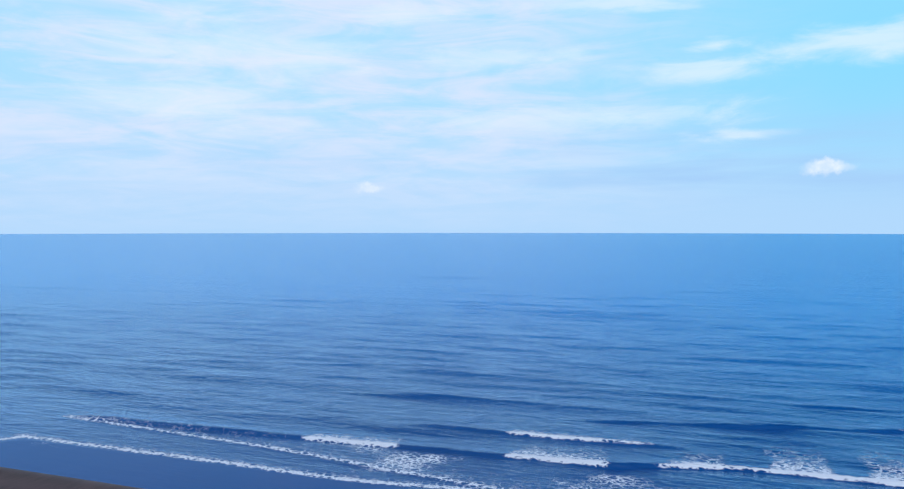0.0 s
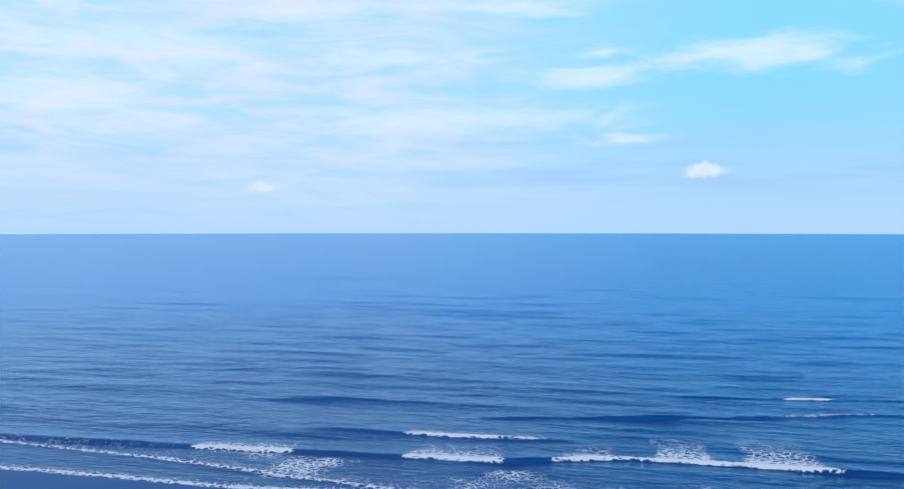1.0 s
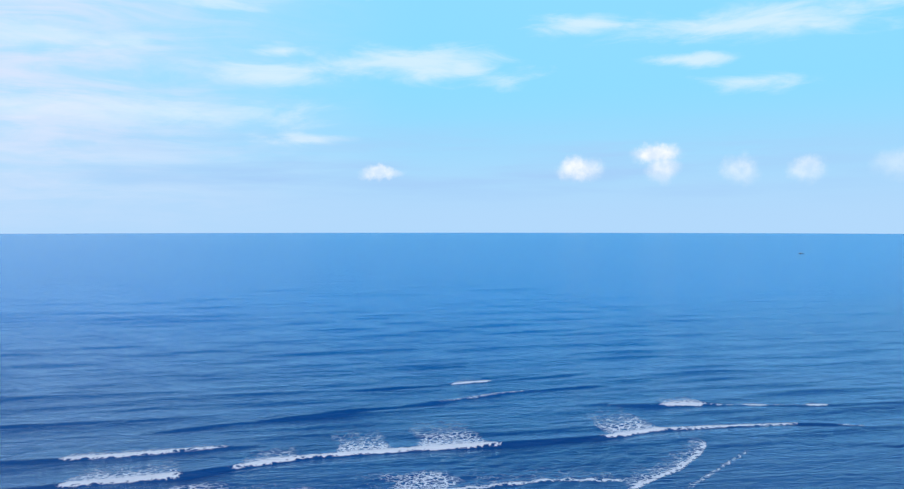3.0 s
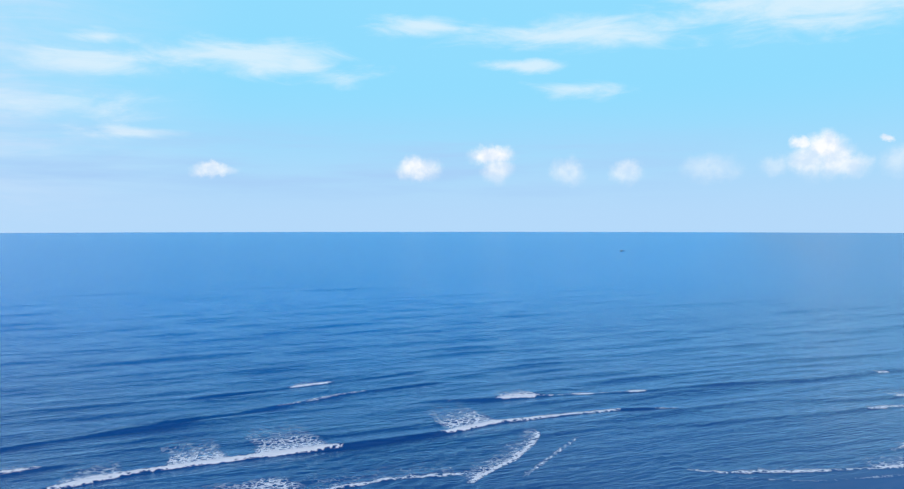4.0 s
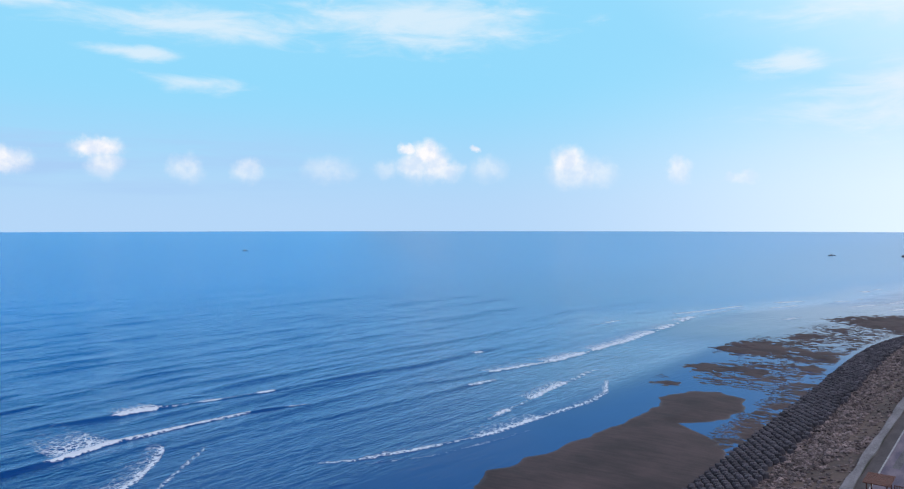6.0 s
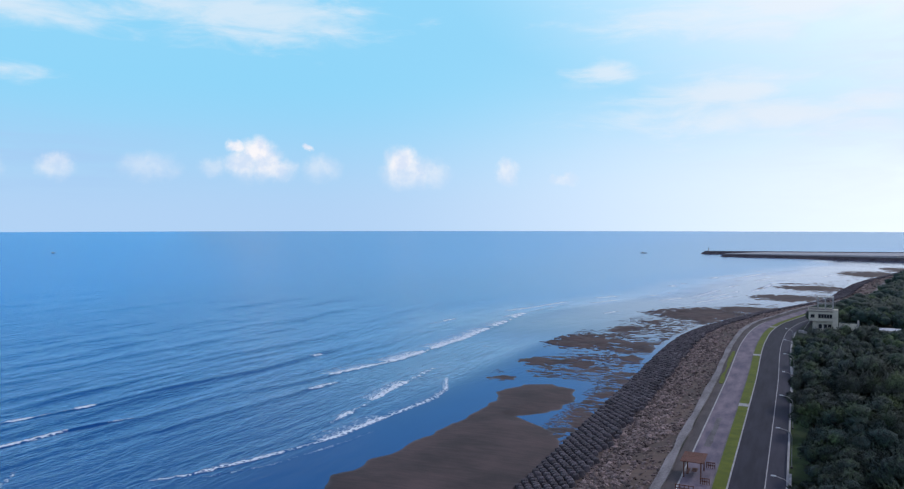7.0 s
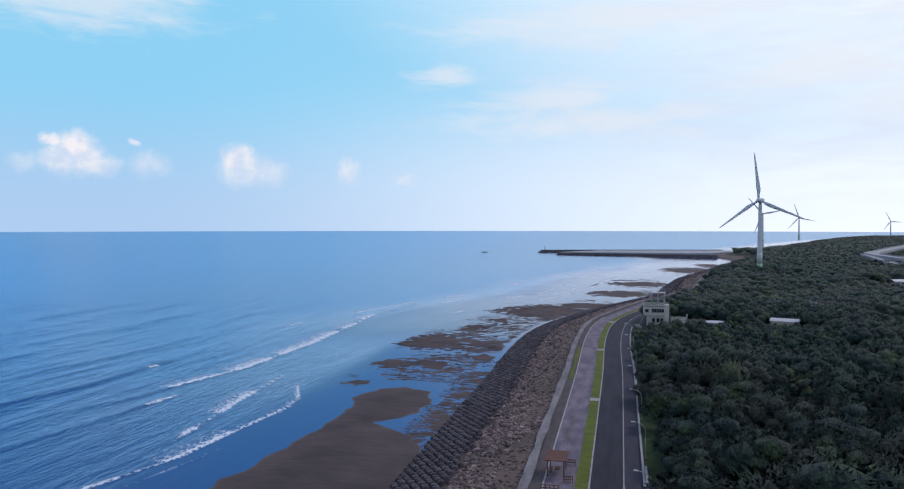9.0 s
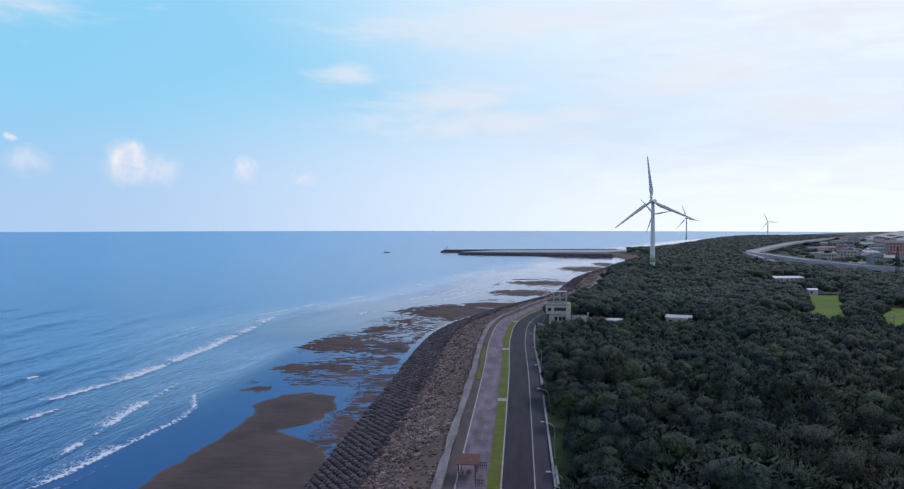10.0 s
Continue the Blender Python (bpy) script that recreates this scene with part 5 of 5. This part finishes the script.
def elevated_road(pts, width, label, gap=6):
    t = thing("elevated_road", label, "bridge", (0, 0, 0))
    L = sweep(pts, 72)

    def run(name, lo, hi, z0, z1, mat):
        V, F = [], []
        for j, p in enumerate(L):
            d = (L[min(j + 1, len(L) - 1)] - L[max(j - 1, 0)]).normalized()
            nrm = Vector((d.y, -d.x, 0)).normalized()
            for o, z in ((lo, z0), (lo, z1), (hi, z1), (hi, z0)):
                V.append(tuple(p + nrm * o + Vector((0, 0, z))))
        for j in range(len(L) - 1):
            for q in range(4):
                a, b = 4 * j + q, 4 * j + (q + 1) % 4
                F.append((a, b, b + 4, a + 4))
        F += [(3, 2, 1, 0), tuple(4 * (len(L) - 1) + q for q in range(4))]
        return from_arrays(name, V, F, mat, t)

    h = width / 2
    run("deck", -h, h, -1.7, 0, PALE)
    run("carriageway", -h + 0.5, h - 0.5, 0.0, 0.05, BLEACHED)
    run("parapet", -h, -h + 0.35, 0, 1.1, PALE)
    run("parapet", h - 0.35, h, 0, 1.1, PALE)
    for j in range(2, 72, gap):
        p = L[j]
        if p.z > 3:
            pier = part("pier", rod(bmesh.new(), (p.x, p.y, LAND - 1), (p.x, p.y, p.z - 2.6), 1.2, seg=10), PALE, t)
            part("pier_head", boxed(p.x - h * 0.7, p.x + h * 0.7, p.y - 1.1, p.y + 1.1, p.z - 2.6, p.z - 1.7), PALE, pier)
    return t


elevated_road([(420, 430, 13), (330, 490, 13), (267, 560, 13), (254, 645, 13), (250, 690, 13), (253, 766, 13), (255, 830, 13), (262, 890, 13), (306, 994, 13), (370, 1138, 13), (481, 1380, 12.5), (648, 1713, 11), (900, 2230, 9)], 15, "grey concrete elevated highway curving past the town")
elevated_road([(232, 600, 4), (234, 642, 5), (235, 673, 7), (233, 711, 9), (237, 780, 11.6), (244, 840, 12.6), (252, 880, 12.9)], 8, "narrow concrete slip road climbing to the highway")


# ---- town ----
TOWN_WALLS = [material("town_wall_" + n, c, 0.85, None, 0.3, 6, 0.1) for n, c in (("grey", (0.32, 0.33, 0.35)), ("cream", (0.45, 0.42, 0.36)), ("white", (0.6, 0.6, 0.6)), ("pink", (0.42, 0.26, 0.24)))]
TOWN_ROOFS = [material("town_roof_" + n, c, 0.7, None, 0.3, 6, 0.1) for n, c in (("grey", (0.25, 0.27, 0.3)), ("blue", (0.12, 0.2, 0.33)), ("red", (0.28, 0.1, 0.08)), ("pale", (0.5, 0.52, 0.55)))]


def town_house(at, size, turn, wall, roof, label, storeys):
    lx, ly = size
    h = 3.3 * storeys
    t = thing("town_house", label, "house", at, "houses of the distant town", turn=turn)
    part("wall", boxed(-lx / 2, lx / 2, -ly / 2, ly / 2, -0.5, h), wall, t)
    if storeys > 2:
        part("roof", boxed(-lx / 2 - 0.3, lx / 2 + 0.3, -ly / 2 - 0.3, ly / 2 + 0.3, h, h + 0.6), roof, t)
    else:
        bm = bmesh.new()
        vs = [bm.verts.new(v) for v in ((-lx / 2 - .5, -ly / 2 - .5, h), (lx / 2 + .5, -ly / 2 - .5, h), (lx / 2 + .5, ly / 2 + .5, h), (-lx / 2 - .5, ly / 2 + .5, h), (-lx / 2 - .5, 0, h + 2.2), (lx / 2 + .5, 0, h + 2.2))]
        for f in ((0, 1, 5, 4), (2, 3, 4, 5), (3, 0, 4), (1, 2, 5), (3, 2, 1, 0)):
            bm.faces.new([vs[i] for i in f])
        part("roof", bm, roof, t)
    for s in range(storeys):
        for i in range(max(2, int(lx // 3.5))):
            x = -lx / 2 + 1.0 + i * 3.4
            if x + 1.6 < lx / 2:
                part("window", boxed(x, x + 1.6, -ly / 2 - 0.06, -ly / 2 + 0.1, 3.3 * s + 1.0, 3.3 * s + 2.4), DARK, t)


def town():
    r = np.random.default_rng(5)
    names = ["grey", "cream", "white", "pink"]
    roofs = ["grey", "blue", "red", "pale"]
    for k in range(96):
        y = r.uniform(760, 1900)
        x = r.uniform(0.345 * y + 25, 0.56 * y)
        x = max(x, float(np.interp(y, HIGHWAY_Y, HIGHWAY_X)) + r.uniform(24, 150))
        a, b, s = int(r.integers(0, 4)), int(r.integers(0, 4)), int(r.integers(1, 4))
        town_house((x, y, LAND), (r.uniform(9, 24), r.uniform(8, 14)), r.uniform(-30, 30), TOWN_WALLS[a], TOWN_ROOFS[b], "distant %s house with a %s roof in the town" % (names[a], roofs[b]), s)
    town_house((424, 892, LAND), (26, 14), -8, TOWN_WALLS[3], TOWN_ROOFS[3], "tall pink and white apartment block beyond the highway", 6)
    town_house((372, 840, LAND), (22, 12), -5, TOWN_WALLS[2], TOWN_ROOFS[3], "white hall with a pale roof beside the highway", 2)


town()
# sheet added under the town, its pale blue-grey standing in for distance haze
HAZY_GROUND = material("hazy_town_ground", (0.22, 0.24, 0.27), 0.6, (0.08, 0.11, 0.10), 0.012, 9, 0.1, along=2.2)
sheet("town_ground", [(300, 780), (620, 700), (2600, 3000), (3400, 4700), (2250, 4700), (1090, 2500), (690, 1713), (520, 1380), (405, 1138), (335, 994)], LAND + 0.9, HAZY_GROUND, "pale blue-grey ground sheet between the town houses, coloured for haze")


# ---- harbour moles and boats ----
def mole(a, b, width, h, label, seed):
    t = thing("breakwater", label, "breakwater", (*a, 0), "harbour breakwaters")
    d = Vector((b[0] - a[0], b[1] - a[1], 0))
    ln = d.length
    t.matrix_world = pose(a[0], a[1], 0, 0, 0, math.degrees(math.atan2(d.y, d.x)))
    bm = bmesh.new()
    prof = [(-width / 2 - 5, -1.5), (-width / 2, h - 0.4), (width / 2, h - 0.4), (width / 2 + 5, -1.5)]
    rows = []
    for x, cut in ((-2, 1.0), (ln - 3, 1.0), (ln + 4, 0.55)):
        rows.append([bm.verts.new((x, p[0] * cut, p[1] if cut == 1 else -1.5)) for p in prof])
    for u, v in zip(rows, rows[1:]):
        for i in range(3):
            bm.faces.new((u[i], v[i], v[i + 1], u[i + 1]))
    bm.faces.new(rows[0])
    part("core", bm, ARMOUR, t)
    part("cap", boxed(0, ln - 3, -width / 2, width / 2, h - 0.4, h), ARMOUR, t)
    part("crown_wall", boxed(0, ln - 3, width / 2 - 1.0, width / 2, h, h + 1.4), CONCRETE, t)
    r = np.random.default_rng(seed)
    Vs, Fs, at = [], [], 0
    V0, F0 = ICO1
    for k in range(int(ln * 2.2)):
        s = r.uniform(0.8, 1.7)
        side = -1 if r.random() < 0.75 else 1
        f = r.random()
        p = np.array([r.uniform(0, ln), side * (width / 2 + 5 * f), (h - 0.4) * (1 - f) - 1.2 * f])
        v = V0 * r.uniform(0.7, 1.1, (len(V0), 1)) * s + p
        Vs.append(v)
        Fs.append(F0 + at)
        at += len(V0)
    ob = new("rock_armour", tri_mesh("rock_armour", np.concatenate(Vs), np.concatenate(Fs), ARMOUR))
    ob.parent = t
    tagged(ob, kind="stuff")


mole((150, 1240), (-130, 1176), 12, 3.6, "long dark rock breakwater with a concrete cap and beacon", 1)
mole((122, 1052), (-95, 1094), 9, 2.6, "dark rock breakwater curving from the far beach", 2)
strip("harbour_quay", -250, -40, 1110, 1235, 0.6, 3.9, PALE, "pale concrete harbour quay", step=20)


def beacon(at):
    t = thing("beacon", "small white harbour beacon on the breakwater head", "beacon", at)
    part("base", rod(bmesh.new(), (0, 0, 0), (0, 0, 1.2), 1.7, 1.6, 12), CONCRETE, t)
    part("shaft", rod(bmesh.new(), (0, 0, 1.2), (0, 0, 5.4), 0.8, 0.6, 12), ROOFW, t)
    part("gallery", rod(bmesh.new(), (0, 0, 5.4), (0, 0, 5.6), 0.9, 0.9, 12), CONCRETE, t)
    part("lantern", rod(bmesh.new(), (0, 0, 5.6), (0, 0, 6.7), 0.5, 0.3, 10), DARK, t)


beacon((-121, 1178.5, 3.6))


def boat(at, ln, turn, label):
    t = thing("fishing_boat", label, "boat", at, "fishing boats at sea", turn=turn)
    w = ln * 0.27
    bm = bmesh.new()
    secs = []
    for f, ww, z in ((-0.5, 0.75, 0.62), (-0.2, 1.0, 0.5), (0.2, 0.9, 0.6), (0.42, 0.45, 0.85), (0.52, 0.03, 1.05)):
        x = f * ln
        secs.append([bm.verts.new(v) for v in ((x, -w / 2 * ww, z * ln * 0.12), (x, -w / 2 * ww * 0.6, -0.5), (x, w / 2 * ww * 0.6, -0.5), (x, w / 2 * ww, z * ln * 0.12))])
    for u, v in zip(secs, secs[1:]):
        for i in range(4):
            bm.faces.new((u[i], v[i], v[(i + 1) % 4], u[(i + 1) % 4]))
    bm.faces.new(secs[0])
    part("hull", bm, DARK, t)
    part("wheelhouse", boxed(-0.25 * ln, 0.02 * ln, -w * 0.3, w * 0.3, 0.05 * ln, 0.2 * ln, 0.05), ROOFW, t)
    part("mast", rod(bmesh.new(), (0.1 * ln, 0, 0.05 * ln), (0.1 * ln, 0, 0.34 * ln), 0.012 * ln), STEEL, t)


boat((-216, 1169, 0), 10.5, 12, "small dark fishing boat on the open sea")
boat((-1040, 779, 0), 9, 60, "tiny dark fishing boat far out at sea")
